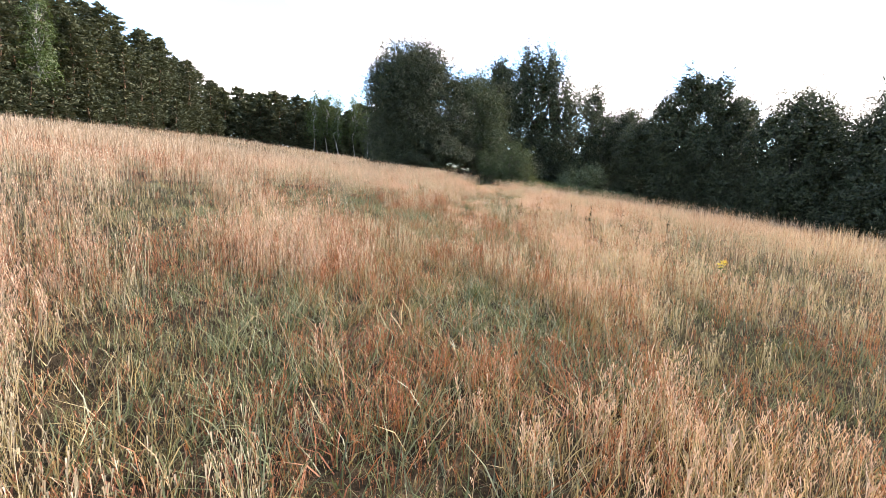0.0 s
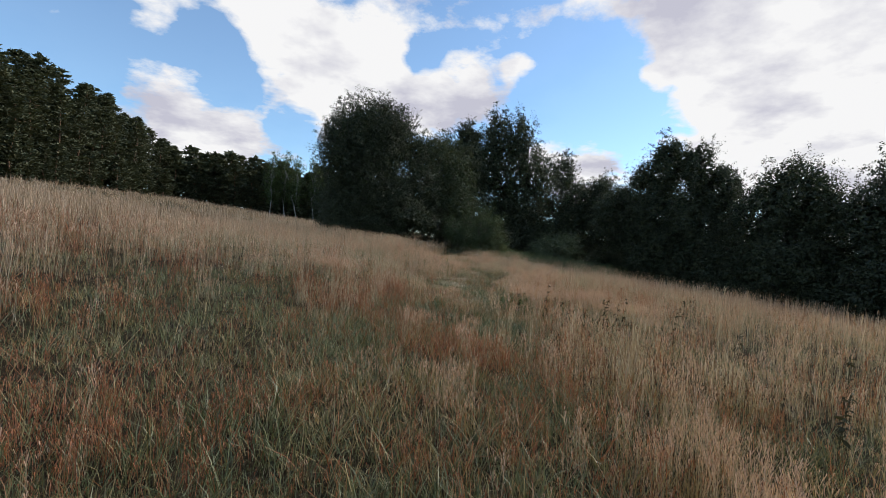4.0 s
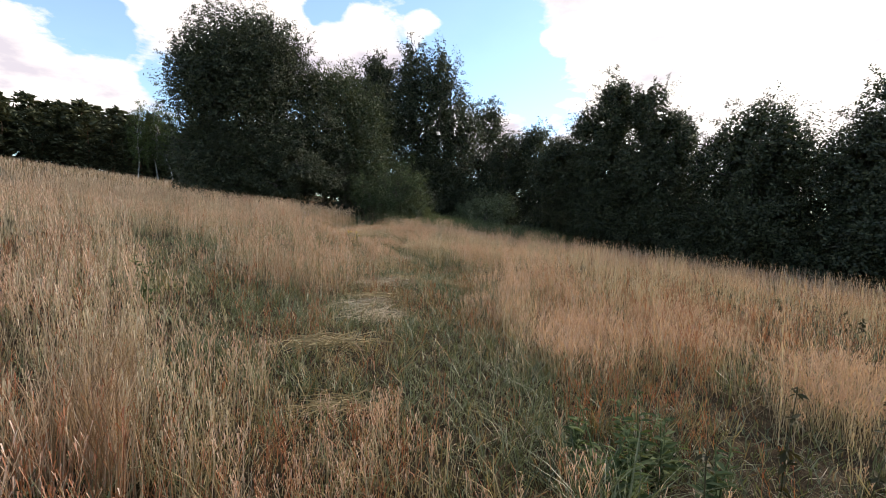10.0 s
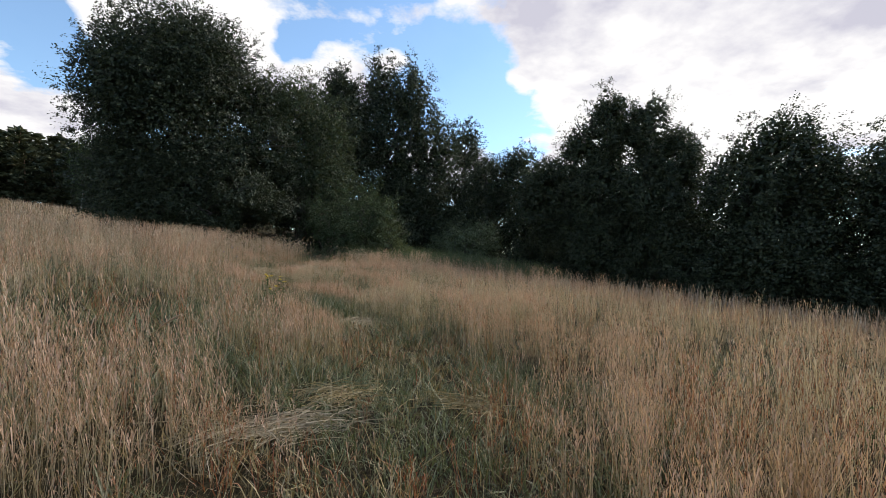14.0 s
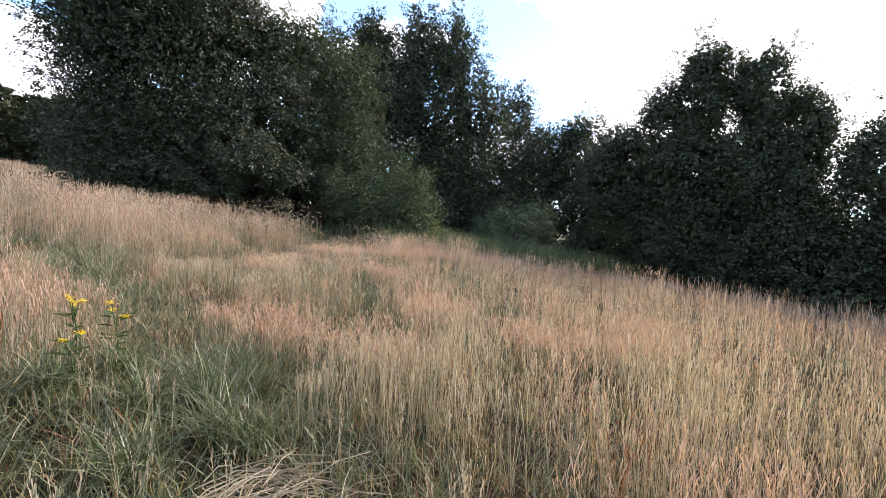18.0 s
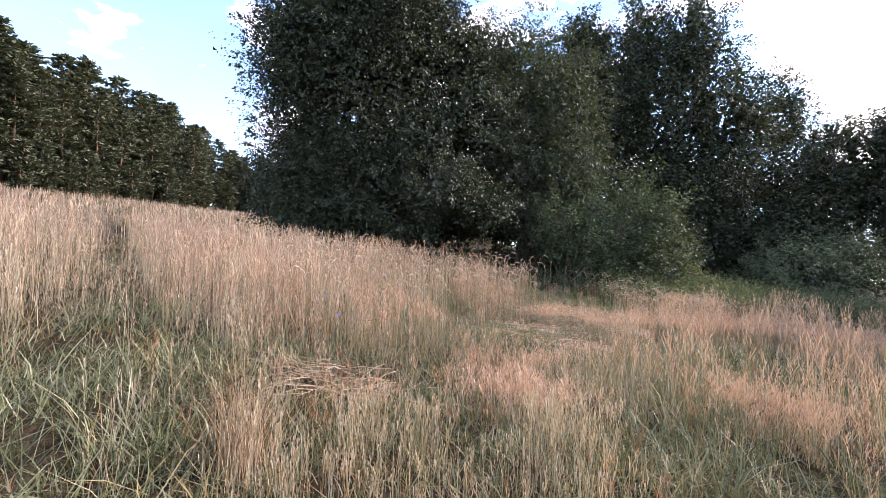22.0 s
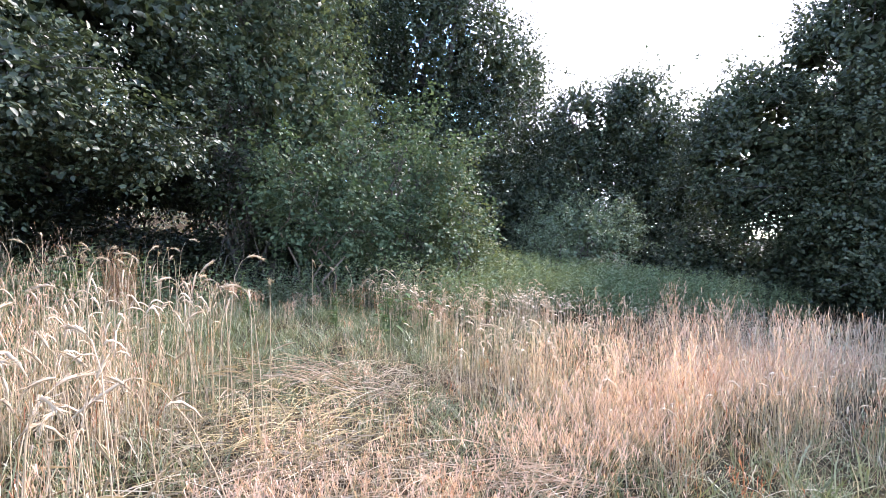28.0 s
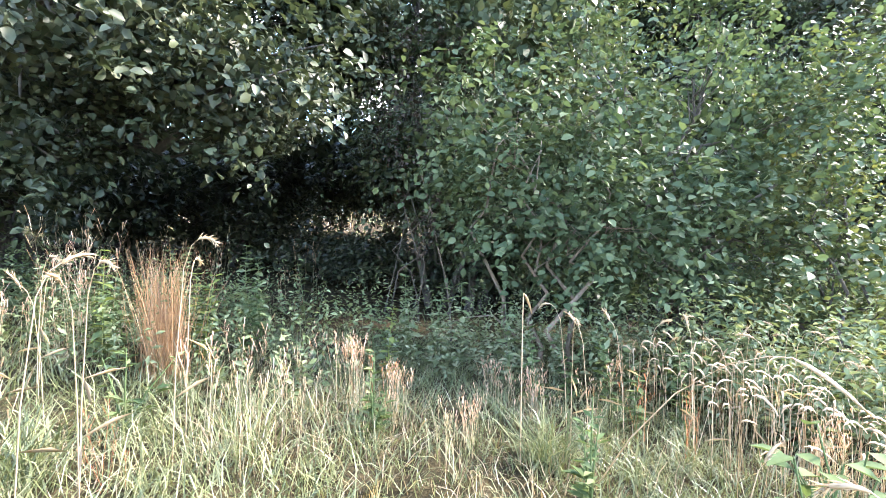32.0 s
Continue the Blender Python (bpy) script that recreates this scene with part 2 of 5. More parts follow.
NEEDLE = leafy("pine_needle", [(0.0, (0.042, 0.052, 0.032)), (0.5, (0.088, 0.10, 0.06)), (1.0, (0.17, 0.175, 0.105))], 0.16, 0.6, 0.35, 0.35, 0.15)
BIRCH_LEAF = leafy("birch_leaf", [(0.0, (0.05, 0.085, 0.025)), (0.5, (0.085, 0.125, 0.04)), (1.0, (0.13, 0.17, 0.06))], 0.35, 0.45)
YOUNG = leafy("young_leaf", [(0.0, (0.12, 0.17, 0.045)), (1.0, (0.25, 0.29, 0.085))], 0.45, 0.5)
PETAL = leafy("yellow_petal", [(0.0, (0.75, 0.52, 0.02)), (1.0, (0.9, 0.72, 0.05))], 0.3, 0.5)


def bark(name, dark, light, scale):
    m, tree, shader = material(name)
    where = tree.nodes.new("ShaderNodeTexCoord").outputs["Object"]
    squash = tree.nodes.new("ShaderNodeMapping")
    squash.inputs["Scale"].default_value = (1, 1, 0.25)
    tree.links.new(where, squash.inputs[0])
    rough = noise_tex(tree, scale, 6.0, 0.65, squash.outputs[0])
    tree.links.new(ramp(tree, rough, [(0.35, dark), (0.65, light)]), shader.inputs["Base Color"])
    shader.inputs["Roughness"].default_value = 0.9
    bump = nd(tree, "ShaderNodeBump", Strength=0.7, Distance=0.03)
    tree.links.new(rough, bump.inputs["Height"])
    tree.links.new(bump.outputs[0], shader.inputs["Normal"])
    return m


BARK = bark("grey_bark", (0.03, 0.025, 0.02), (0.11, 0.095, 0.08), 9)
PINE_BARK = bark("pine_bark", (0.10, 0.055, 0.03), (0.26, 0.16, 0.10), 5)
BIRCH_BARK = bark("birch_bark", (0.10, 0.09, 0.08), (0.62, 0.60, 0.56), 4)
TWIG = bark("dead_twig", (0.08, 0.058, 0.04), (0.2, 0.155, 0.115), 14)


def soil():
    m, tree, shader = material("meadow_soil")
    where = tree.nodes.new("ShaderNodeTexCoord").outputs["Object"]
    patch = noise_tex(tree, 0.13, 5.0, 0.6, where)
    fine = noise_tex(tree, 7.0, 6.0, 0.7, where)
    thatch = ramp(tree, fine, [(0.3, (0.012, 0.009, 0.006)), (0.5, (0.035, 0.026, 0.016)), (0.75, (0.12, 0.085, 0.05))])
    green = ramp(tree, fine, [(0.3, (0.010, 0.012, 0.006)), (0.7, (0.05, 0.05, 0.022))])
    tree.links.new(blend(tree, ramp(tree, patch, [(0.42, (0, 0, 0)), (0.62, (0.6, 0.6, 0.6))]), thatch, green), shader.inputs["Base Color"])
    shader.inputs["Roughness"].default_value = 1.0
    shader.inputs["Specular IOR Level"].default_value = 0.05
    bump = nd(tree, "ShaderNodeBump", Strength=1.0, Distance=0.08)
    tree.links.new(fine, bump.inputs["Height"])
    tree.links.new(bump.outputs[0], shader.inputs["Normal"])
    return m


SOIL = soil()

# ---- the lie of the land ----


def soft(v, lo, hi, wide):
    """v, held smoothly between lo and hi."""
    mid, half = (lo + hi) / 2, (hi - lo) / 2
    u = (v - mid) / half
    return mid + half * np.sign(u) * np.minimum(np.abs(u), 1 + wide * np.tanh((np.abs(u) - 1) / wide) * (np.abs(u) > 1))


def land(x, y):
    x, y = soft(np.asarray(x, float), -75, 45, 0.15), soft(np.asarray(y, float), -30, 135, 0.15)
    h = 0.1417 - 0.07543 * x + 0.03864 * y - 0.0001 * x * x - 0.00038 * x * y - 0.000037 * y * y
    rise = np.clip((y - 46) / 16, 0, 1)
    h = h + 1.5 * rise * rise * (3 - 2 * rise) * np.exp(-(x / 10) ** 2)
    return h + 0.035 * np.sin(x * 1.3 + 0.7 * y) * np.sin(y * 0.9 - 0.4 * x) + 0.02 * np.sin(2.7 * x - 1.9 * y)


def ground_z(x, y):
    return float(land(x, y))


def path_x(y):
    """The line walked."""
    return np.interp(y, [0, 7, 14.2, 16.4, 20.4, 22.8, 25.1, 27.6, 29.8, 33.2, 35.4, 37], [0, 0.2, 1.0, 1.8, 2.9, 3.05, 2.5, 1.85, 1.7, 3.1, 3.65, 3.6])


def mesh_object(name, verts, faces, mat, smooth=False):
    me = bpy.data.meshes.new(name)
    me.from_pydata(verts, [], faces)
    me.materials.append(mat)
    if smooth:
        me.polygons.foreach_set("use_smooth", [True] * len(me.polygons))
    me.update()
    return new(name, me)


def swarm(name, items, faces, mat, parent=None, origin=None, second=None, seconds=()):
    """One mesh of many alike little pieces: items is an array of pieces x corners x 3, faces the polygons of one piece; those numbered in seconds take the second material."""
    count, corners = items.shape[:2]
    if origin is not None:
        items = items - np.asarray(origin, float)
    me = bpy.data.meshes.new(name)
    me.vertices.add(count * corners)
    me.vertices.foreach_set("co", items.reshape(-1).astype(np.float32))
    loops = np.concatenate([np.arange(count)[:, None] * corners + np.array(f)[None, :] for f in faces], axis=1)
    sizes = np.array([len(f) for f in faces])
    per = sizes.sum()
    starts = (np.arange(count)[:, None] * per + np.concatenate([[0], np.cumsum(sizes)[:-1]])[None, :]).reshape(-1)
    me.loops.add(count * per)
    me.loops.foreach_set("vertex_index", loops.reshape(-1).astype(np.int32))
    me.polygons.add(count * len(faces))
    me.polygons.foreach_set("loop_start", starts.astype(np.int32))
    me.materials.append(mat)
    if second is not None:
        me.materials.append(second)
        me.polygons.foreach_set("material_index", np.tile([1 if i in seconds else 0 for i in range(len(faces))], count).astype(np.int32))
    me.update(calc_edges=True)
    ob = new(name, me)
    if parent is not None:
        ob.parent = parent
    elif origin is not None:
        ob.location = origin
    return ob


def build_ground():
    def steps(near, step):
        inner = np.arange(near[0], near[1] + 0.01, step)
        grow = np.cumsum(np.geomspace(1.5, 260, 26))
        return np.concatenate([(near[0] - grow)[::-1], inner, near[1] + grow])
    xs, ys = steps((-34, 34), 0.5), steps((-6, 56), 0.5)
    gx, gy = np.meshgrid(xs, ys)
    verts = np.stack([gx, gy, land(gx, gy)], -1).reshape(-1, 3)
    w = len(xs)
    i = (np.arange(len(ys) - 1)[:, None] * w + np.arange(w - 1)[None, :]).reshape(-1)
    faces = np.stack([i, i + 1, i + w + 1, i + w], -1)
    ground = mesh_object("ground", verts.tolist(), faces.tolist(), SOIL, True)
    tagged(ground, "sloping meadow soil under dry straw-coloured thatch", "ground", kind="structure")


build_ground()

# ---- the grass ----
rng = np.random.default_rng(7)


def blobs(x, y, spots):
    """How strongly round patches (x, y, radius) hold at each place."""
    total = np.zeros_like(x)
    for px, py, r in spots:
        total = np.maximum(total, np.exp(-((x - px) ** 2 + (y - py) ** 2) / (r * r)))
    return total


def waves(x, y, k, seed):
    """Cheap smooth noise between 0 and 1."""
    a = np.random.default_rng(seed).uniform(0, 6.28, 12)
    s = sum(np.sin(x * k * math.cos(a[i]) * (1 + 0.23 * i) + y * k * math.sin(a[i]) * (1 + 0.23 * i) + a[i + 6]) for i in range(6))
    return np.clip(0.5 + s / 5, 0, 1)


RUST_SPOTS = [(-2.5, 4.6, 0.9), (0.5, 6.3, 0.8), (0.95, 2.7, 0.5), (-0.3, 2.7, 0.5), (-0.4, 13.0, 0.9), (-1.5, 14.9, 0.7), (0.4, 10.2, 0.6), (-0.7, 13.7, 0.7), (-9, 14, 3.5), (-14, 17, 3), (-4.5, 9.8, 0.8), (-3.5, 3.0, 0.8), (6.5, 18.0, 1.2), (-3.8, 10.2, 0.9), (1.1, 3.1, 0.5), (-0.4, 1.8, 0.5), (2.9, 10.6, 0.6), (-1.5, 7.7, 0.8), (0.2, 6.4, 0.5), (-1.2, 4.9, 0.5), (-0.2, 12.6, 0.8), (-1.2, 13.3, 0.8), (1.0, 10.1, 0.6), (-0.8, 12.5, 0.6), (-0.5, 14.1, 0.5), (-2.3, 18.4, 0.6)]
GREEN_SPOTS = [(0.3, 18.0, 0.8), (-0.6, 7.8, 0.9), (-0.1, 3.4, 0.7), (0.0, 5.0, 0.6), (-1.8, 8.2, 1.7), (-0.9, 10.0, 1.4), (1.6, 12.6, 0.5), (-2.9, 13.0, 1.4), (3.2, 13.6, 0.9), (4.4, 13.9, 0.6), (2.5, 14.3, 0.8), (2.3, 15.2, 1.0), (5.0, 15.6, 0.5), (0.3, 16.2, 0.6), (-0.2, 17.0, 0.9), (1.75, 17.4, 0.7), (1.8, 18.0, 0.6), (1.95, 18.6, 0.7)]
GREEN_SPOTS += [(-2.1, 10.6, 1.0), (-0.5, 8.3, 0.8), (1.3, 8.7, 0.5), (0.0, 4.9, 0.5), (-1.2, 10.2, 1.2), (2.6, 15.4, 0.7), (0.7, 12.2, 0.5), (2.3, 14.7, 0.6), (0.75, 13.7, 0.4), (3.3, 21.9, 0.7), (0.5, 17.2, 0.6), (3.6, 22.3, 0.6), (2.65, 18.5, 0.6), (2.6, 23.1, 0.5), (4.15, 23.3, 0.5), (1.35, 26.3, 0.6), (3.7, 27.9, 0.6), (5.5, 28.2, 0.7), (3.1, 29.6, 0.6), (1.6, 30.7, 0.5), (3.0, 33.0, 0.5), (0.8, 34.3, 0.5), (5.8, 32.8, 0.7), (4.6, 39.1, 0.8), (2.4, 32.0, 0.6), (1.4, 24.4, 0.9), (2.6, 24.6, 0.5), (3.1, 20.0, 1.1), (1.1, 21.5, 0.8), (0.2, 22.6, 0.9), (1.7, 23.3, 0.6), (2.2, 23.6, 0.6), (1.0, 24.2, 0.6), (1.9, 25.0, 0.5), (4.3, 26.2, 0.7), (1.3, 26.5, 0.8), (0.5, 27.3, 0.9), (-0.4, 28.7, 1.1), (3.4, 29.5, 0.7), (3.6, 31.2, 1.0), (1.1, 31.8, 0.6), (4.8, 32.0, 0.9), (2.4, 32.0, 0.8), (5.5, 33.0, 1.0), (1.3, 34.0, 0.5), (2.6, 37.8, 0.9), (1.4, 38.6, 1.0), (3.6, 38.6, 0.8), (2.2, 40.6, 1.0), (5.0, 41.0, 1.0), (8.5, 41.5, 1.2), (0.6, 17.8, 0.8), (-0.1, 18.3, 0.8), (-1.7, 22.3, 1.1), (0.3, 28.4, 0.9), (0.6, 27.9, 0.7)]
GOLD_SPOTS = [(-1.2, 1.9, 0.9), (-3.6, 6.6, 1.0), (2.9, 10.5, 1.0), (1.2, 2.2, 0.4), (-6.0, 11.0, 1.4), (3.6, 37.6, 1.2), (-1.4, 1.6, 0.6), (-0.5, 2.7, 0.5), (-0.9, 2.5, 0.4), (1.6, 3.1, 0.4), (1.4, 2.2, 0.4), (-5.9, 10.6, 1.2), (0.4, 2.8, 0.4)]
TALL_SPOTS = [(2.9, 10.4, 0.9), (-0.2, 15.3, 0.55), (0.3, 19.8, 1.0), (4.6, 18.6, 1.1), (8.6, 36.5, 0.9), (1.2, 24.8, 0.9), (-3.0, 33.0, 3.5), (-1.3, 5.6, 0.7), (2.4, 6.4, 0.8), (0.5, 5.6, 0.5), (-2.2, 5.8, 0.7), (2.4, 10.2, 0.6), (3.1, 11.4, 0.7), (2.4, 22.3, 0.6), (2.0, 20.7, 0.45), (1.5, 21.8, 0.6), (3.4, 18.7, 0.7), (4.5, 20.0, 0.7), (0.7, 19.8, 0.7), (1.2, 20.6, 0.5), (3.7, 24.7, 0.7), (4.6, 23.2, 0.8), (3.9, 30.2, 0.6), (4.9, 29.7, 0.7), (1.6, 28.6, 0.6), (2.0, 30.2, 0.5), (5.6, 34.8, 0.5), (7.2, 35.4, 0.5), (8.8, 35.7, 0.6)]
FLAT_SPOTS = [(0.97, 15.35, 0.3), (0.93, 16.5, 0.4), (1.5, 18.2, 0.4), (1.57, 18.75, 0.35), (1.93, 19.95, 0.5), (2.36, 20.5, 0.5), (3.3, 20.25, 0.4), (2.96, 23.45, 0.5), (0.95, 29.7, 0.6), (2.74, 33.7, 0.6), (2.3, 32.7, 0.4), (3.25, 32.7, 0.45), (3.1, 35.1, 0.8), (4.3, 34.7, 0.7), (3.2, 35.8, 0.6), (3.45, 36.9, 0.8), (4.3, 36.6, 0.7), (1.9, 41.9, 0.9), (2.2, 40.9, 0.6)]

SIDE_TRAIL = [(-0.8, 29.0), (-1.3, 30.3), (-2.0, 30.8), (-3.7, 32.5), (-4.8, 33.6), (-6.1, 35.1), (-8.2, 37.4), (-10.6, 40.1), (-13.5, 43.0)]
for (ax, ay), (bx, by) in zip(SIDE_TRAIL, SIDE_TRAIL[1:]):
    for f in (0.0, 0.2, 0.4, 0.6, 0.8):
        FLAT_SPOTS.append((ax + (bx - ax) * f, ay + (by - ay) * f, 0.3))
        GREEN_SPOTS.append((ax + (bx - ax) * f, ay + (by - ay) * f, 0.3))

CREAM_SPOTS = [(3.4, 24.4, 1.5), (5.0, 24.0, 1.3), (1.3, 23.9, 0.8), (2.3, 28.6, 0.9), (1.0, 28.4, 0.6), (0.4, 30.8, 0.9)]


def cream(x, y):
    """Where the seed heads are cream rather than pinkish."""
    return 0.6 * waves(x, y, 0.85, 61) + 0.4 * waves(x, y, 2.3, 62) + 0.4 * blobs(x, y, CREAM_SPOTS) > 0.64


def rye_zone(x, y):
    """Where the tall rye stands: left of the walked line at the wood's edge."""
    return ((y > 30.5) & (x < path_x(y) - 0.75) & (y < np.where(x > 0.4, 37.2, 39.4)) & (x > -9)).astype(float)


def field_points(x0, x1, y0, y1, density):
    count = int((x1 - x0) * (y1 - y0) * density)
    return rng.uniform(x0, x1, count), rng.uniform(y0, y1, count)


def strip(x, y, height, width, bend, levels, shape, tilt=0.12):
    """Blades as tapering ribbons: levels of height, each with its share of the width; the last one is a point."""
    n = len(x)
    z = land(x, y) - 0.02
    way, turn = rng.uniform(0, 6.283, n), rng.uniform(0, 6.283, n)
    lean = rng.normal(0, tilt, (n, 2))
    items = np.zeros((n, 2 * len(levels) - 1, 3))
    for i, (f, s) in enumerate(zip(levels, shape)):
        cx = x + lean[:, 0] * height * f + np.cos(way) * bend * height * f * f
        cy = y + lean[:, 1] * height * f + np.sin(way) * bend * height * f * f
        cz = z + height * (f - 0.35 * bend * f * f)
        half = width * s / 2
        ox, oy = np.cos(turn) * half, np.sin(turn) * half
        if i < len(levels) - 1:
            items[:, 2 * i] = np.stack([cx - ox, cy - oy, cz], -1)
            items[:, 2 * i + 1] = np.stack([cx + ox, cy + oy, cz], -1)
        else:
            items[:, 2 * i] = np.stack([cx, cy, cz], -1)
    faces = [(2 * i, 2 * i + 1, 2 * i + 3, 2 * i + 2) for i in range(len(levels) - 2)]
    last = 2 * (len(levels) - 2)
    return items, faces + [(last, last + 1, last + 2)]


def panicle(x, y, height, fat, bend, spikes, tilt=0.07, head=0.3, loose=0.42):
    """Upright stalks with a loose seed head: a thin stem and fine branchlets that flare outwards."""
    n = len(x)
    z = land(x, y) - 0.02
    way, turn = rng.uniform(0, 6.283, n), rng.uniform(0, 6.283, n)
    lean = rng.normal(0, tilt, (n, 2))
    head = head * rng.uniform(0.7, 1.25, n)

    def spine(f):
        return np.stack([x + lean[:, 0] * height * f + np.cos(way) * bend * height * f * f, y + lean[:, 1] * height * f + np.sin(way) * bend * height * f * f, z + height * (f - 0.3 * bend * f * f)], -1)
    items = np.zeros((n, 5 + 3 * spikes, 3))
    side = np.stack([np.cos(turn), np.sin(turn), np.zeros(n)], -1) * (0.0011 * fat)[:, None]
    low, neck = spine(np.zeros(n)), spine(1 - head)
    items[:, 0], items[:, 1], items[:, 2], items[:, 3], items[:, 4] = low - side, low + side, neck - side * 0.8, neck + side * 0.8, spine(np.ones(n))
    for j in range(spikes):
        share = (j + rng.uniform(0, 0.9, n)) / spikes
        base = spine(1 - head * (1 - share))
        a = way + 2.4 * j + rng.normal(0, 0.4, n)
        long = (height * head * (0.52 - 0.26 * share) * rng.uniform(0.7, 1.3, n))[:, None]
        tip = base + np.stack([np.cos(a) * loose, np.sin(a) * loose, np.full(n, 0.85)], -1) * long
        flare = np.stack([-np.sin(a), np.cos(a), np.full(n, 0.3)], -1) * (0.0021 * fat)[:, None]
        items[:, 5 + 3 * j], items[:, 6 + 3 * j], items[:, 7 + 3 * j] = base, tip - flare, tip + flare
    return items, [(0, 1, 3, 2), (2, 3, 4)] + [(5 + 3 * j, 6 + 3 * j, 7 + 3 * j) for j in range(spikes)], tuple(range(1, 2 + spikes))


# kind: name, material, label, width, levels, shape, bend, height share
GRASSES = [("dry_seeding_grass", STRAW, "straw-coloured dry meadow grass with feathery seed heads", 0.0040, [0, 0.62, 1.0], [0.15, 0.9, 0], 0.11, 1.12),
           ("reddish_grass", RUST, "rust-red drying grass and sorrel patches in the meadow", 0.0042, [0, 0.62, 1.0], [0.15, 0.9, 0], 0.3, 1.0),
           ("green_grass", GREEN, "grey-green living grass blades between dry stalks", 0.0056, [0, 0.55, 1.0], [1.0, 0.85, 0], 0.75, 0.62),
           ("yellowing_grass", GOLD, "yellowing half-dry grass blades in the meadow", 0.0050, [0, 0.55, 1.0], [1.0, 0.85, 0], 0.6, 0.72),
           ("withered_grass", PALE, "bleached withered grass blades lying over in the meadow", 0.0046, [0, 0.5, 1.0], [1.0, 0.85, 0], 1.1, 0.55)]


def sow():
    """Tufts of one kind each, thick beside the walked line and thinner further off."""
    zones = [("start", -3.4, 3.4, 0.2, 9.5, 80, 12, 0.9), ("near", -2.1, 2.1, 0.4, 42.0, 90, 12, 1.0), ("mid", -4.8, 4.8, -1.0, 43.0, 42, 12, 1.3), ("beside", -11, 11, -2.0, 44.0, 20, 12, 1.75), ("wide", -32, 32, -2, 46, 9.5, 10, 4.0), ("far", -62, 4, 30, 122, 1.5, 9, 8.0)]
    bins = {}
    for zone, x0, x1, y0, y1, density, full, fat in zones:
        x, y = field_points(x0, x1, y0, y1, density)
        if zone in ("start", "near", "mid", "beside"):
            x = x + path_x(y)
        off = np.abs(x - path_x(y))
        inner = {"start": -1, "near": -1, "mid": 2.0, "beside": 4.6, "wide": 10.6, "far": 0}[zone]
        keep = (off > inner * rng.uniform(0.92, 1.04, len(x))) if zone != "far" else ((x < -31) | (y > 46))
        keep &= ~((x > 3) & (y > 44.5)) & (x < 30)
        x, y = x[keep], y[keep]
        off = np.abs(x - path_x(y))
        rust, green, gold = blobs(x, y, RUST_SPOTS), blobs(x, y, GREEN_SPOTS), blobs(x, y, GOLD_SPOTS)
        tall, flat = blobs(x, y, TALL_SPOTS), blobs(x, y, FLAT_SPOTS)
        drift, small, fine = waves(x, y, 0.55, 3), waves(x, y, 1.9, 5), waves(x, y, 4.3, 8)
        clump = 0.55 * waves(x, y, 6.5, 41) + 0.45 * waves(x, y, 12.0, 42)
        far = np.clip((off - 5.5) / 12, 0, 1)
        early = np.clip((13 - y) / 5, 0, 1)
        late = np.clip((y - 36.5) / 2, 0, 1)
        trail = np.exp(-(off / 0.5) ** 2) * np.clip((y - 11) / 3, 0, 1) * np.where((y > 22.5) & (y < 27), 0.3, 0.75)
        stand = np.clip((0.6 * waves(x, y, 1.5, 21) + 0.4 * waves(x, y, 3.3, 22) + 0.45 * (clump - 0.5) + 0.45 * tall - 0.8 * green - 0.4 * flat + 0.35 * far - 0.43 - 0.1 * early) / 0.13, 0, 1)
        w_green = ((1 - stand) * 1.25 + 0.14 + 2.0 * green + 0.4 * np.clip(drift - 0.5, 0, 1) + 0.5 * trail - 0.05 * early + 1.2 * late) * (1 - 0.75 * far)
        w_rust = 0.04 + (2.6 - 0.9 * early) * rust + 1.5 * np.clip(small - 0.55, 0, 1) * (y < 20) + 0.14 * early - 0.03 * late
        w_gold = 0.18 + 0.8 * gold + 0.5 * np.clip(waves(x, y, 1.1, 9) - 0.55, 0, 1) + 0.5 * early - 0.16 * np.clip((y - 30) / 4, 0, 1) - 0.5 * late
        w_straw = 0.08 + 1.15 * stand + 0.7 * tall + 0.6 * far - 0.5 * np.clip((y - 31) / 5, 0, 1) * np.where(x < path_x(y) + 0.5, 1.0, np.where(x > path_x(y) + 1.6, 0.9, 1.7))
        w_pale = 0.30 + 0.55 * far + 0.5 * flat + 0.3 * trail + 0.45 * np.clip((y - 29) / 6, 0, 1) - 0.4 * late
        stack = np.stack([np.maximum(w, 0.01) for w in (w_straw, w_rust, w_green, w_gold, w_pale)])
        pick = (np.cumsum(stack / stack.sum(0), 0) < rng.uniform(0, 1, len(x))[None]).sum(0)
        rye = rye_zone(x, y)
        height = (1 - 0.2 * (y < 23) * (off < 4)) * (1 - 0.12 * (y < 14)) * (1 - 0.3 * np.clip((y - 35.5) / 2, 0, 1) * (x > 3.8)) * (0.28 + 0.17 * np.clip((y - 5) / 10, 0, 1) + 0.16 * stand + 0.14 * (small - 0.5) + 0.10 * (fine - 0.5) + 0.24 * tall + 0.08 * far + 0.08 * rye) * (1 - 0.55 * np.maximum(flat, 0.8 * trail)) * (0.45 + 1.1 * clump) * rng.uniform(0.7, 1.2, len(x))
        bare = rng.uniform(0, 1, len(x)) < 1.6 * (0.42 - 0.12 * early - clump)
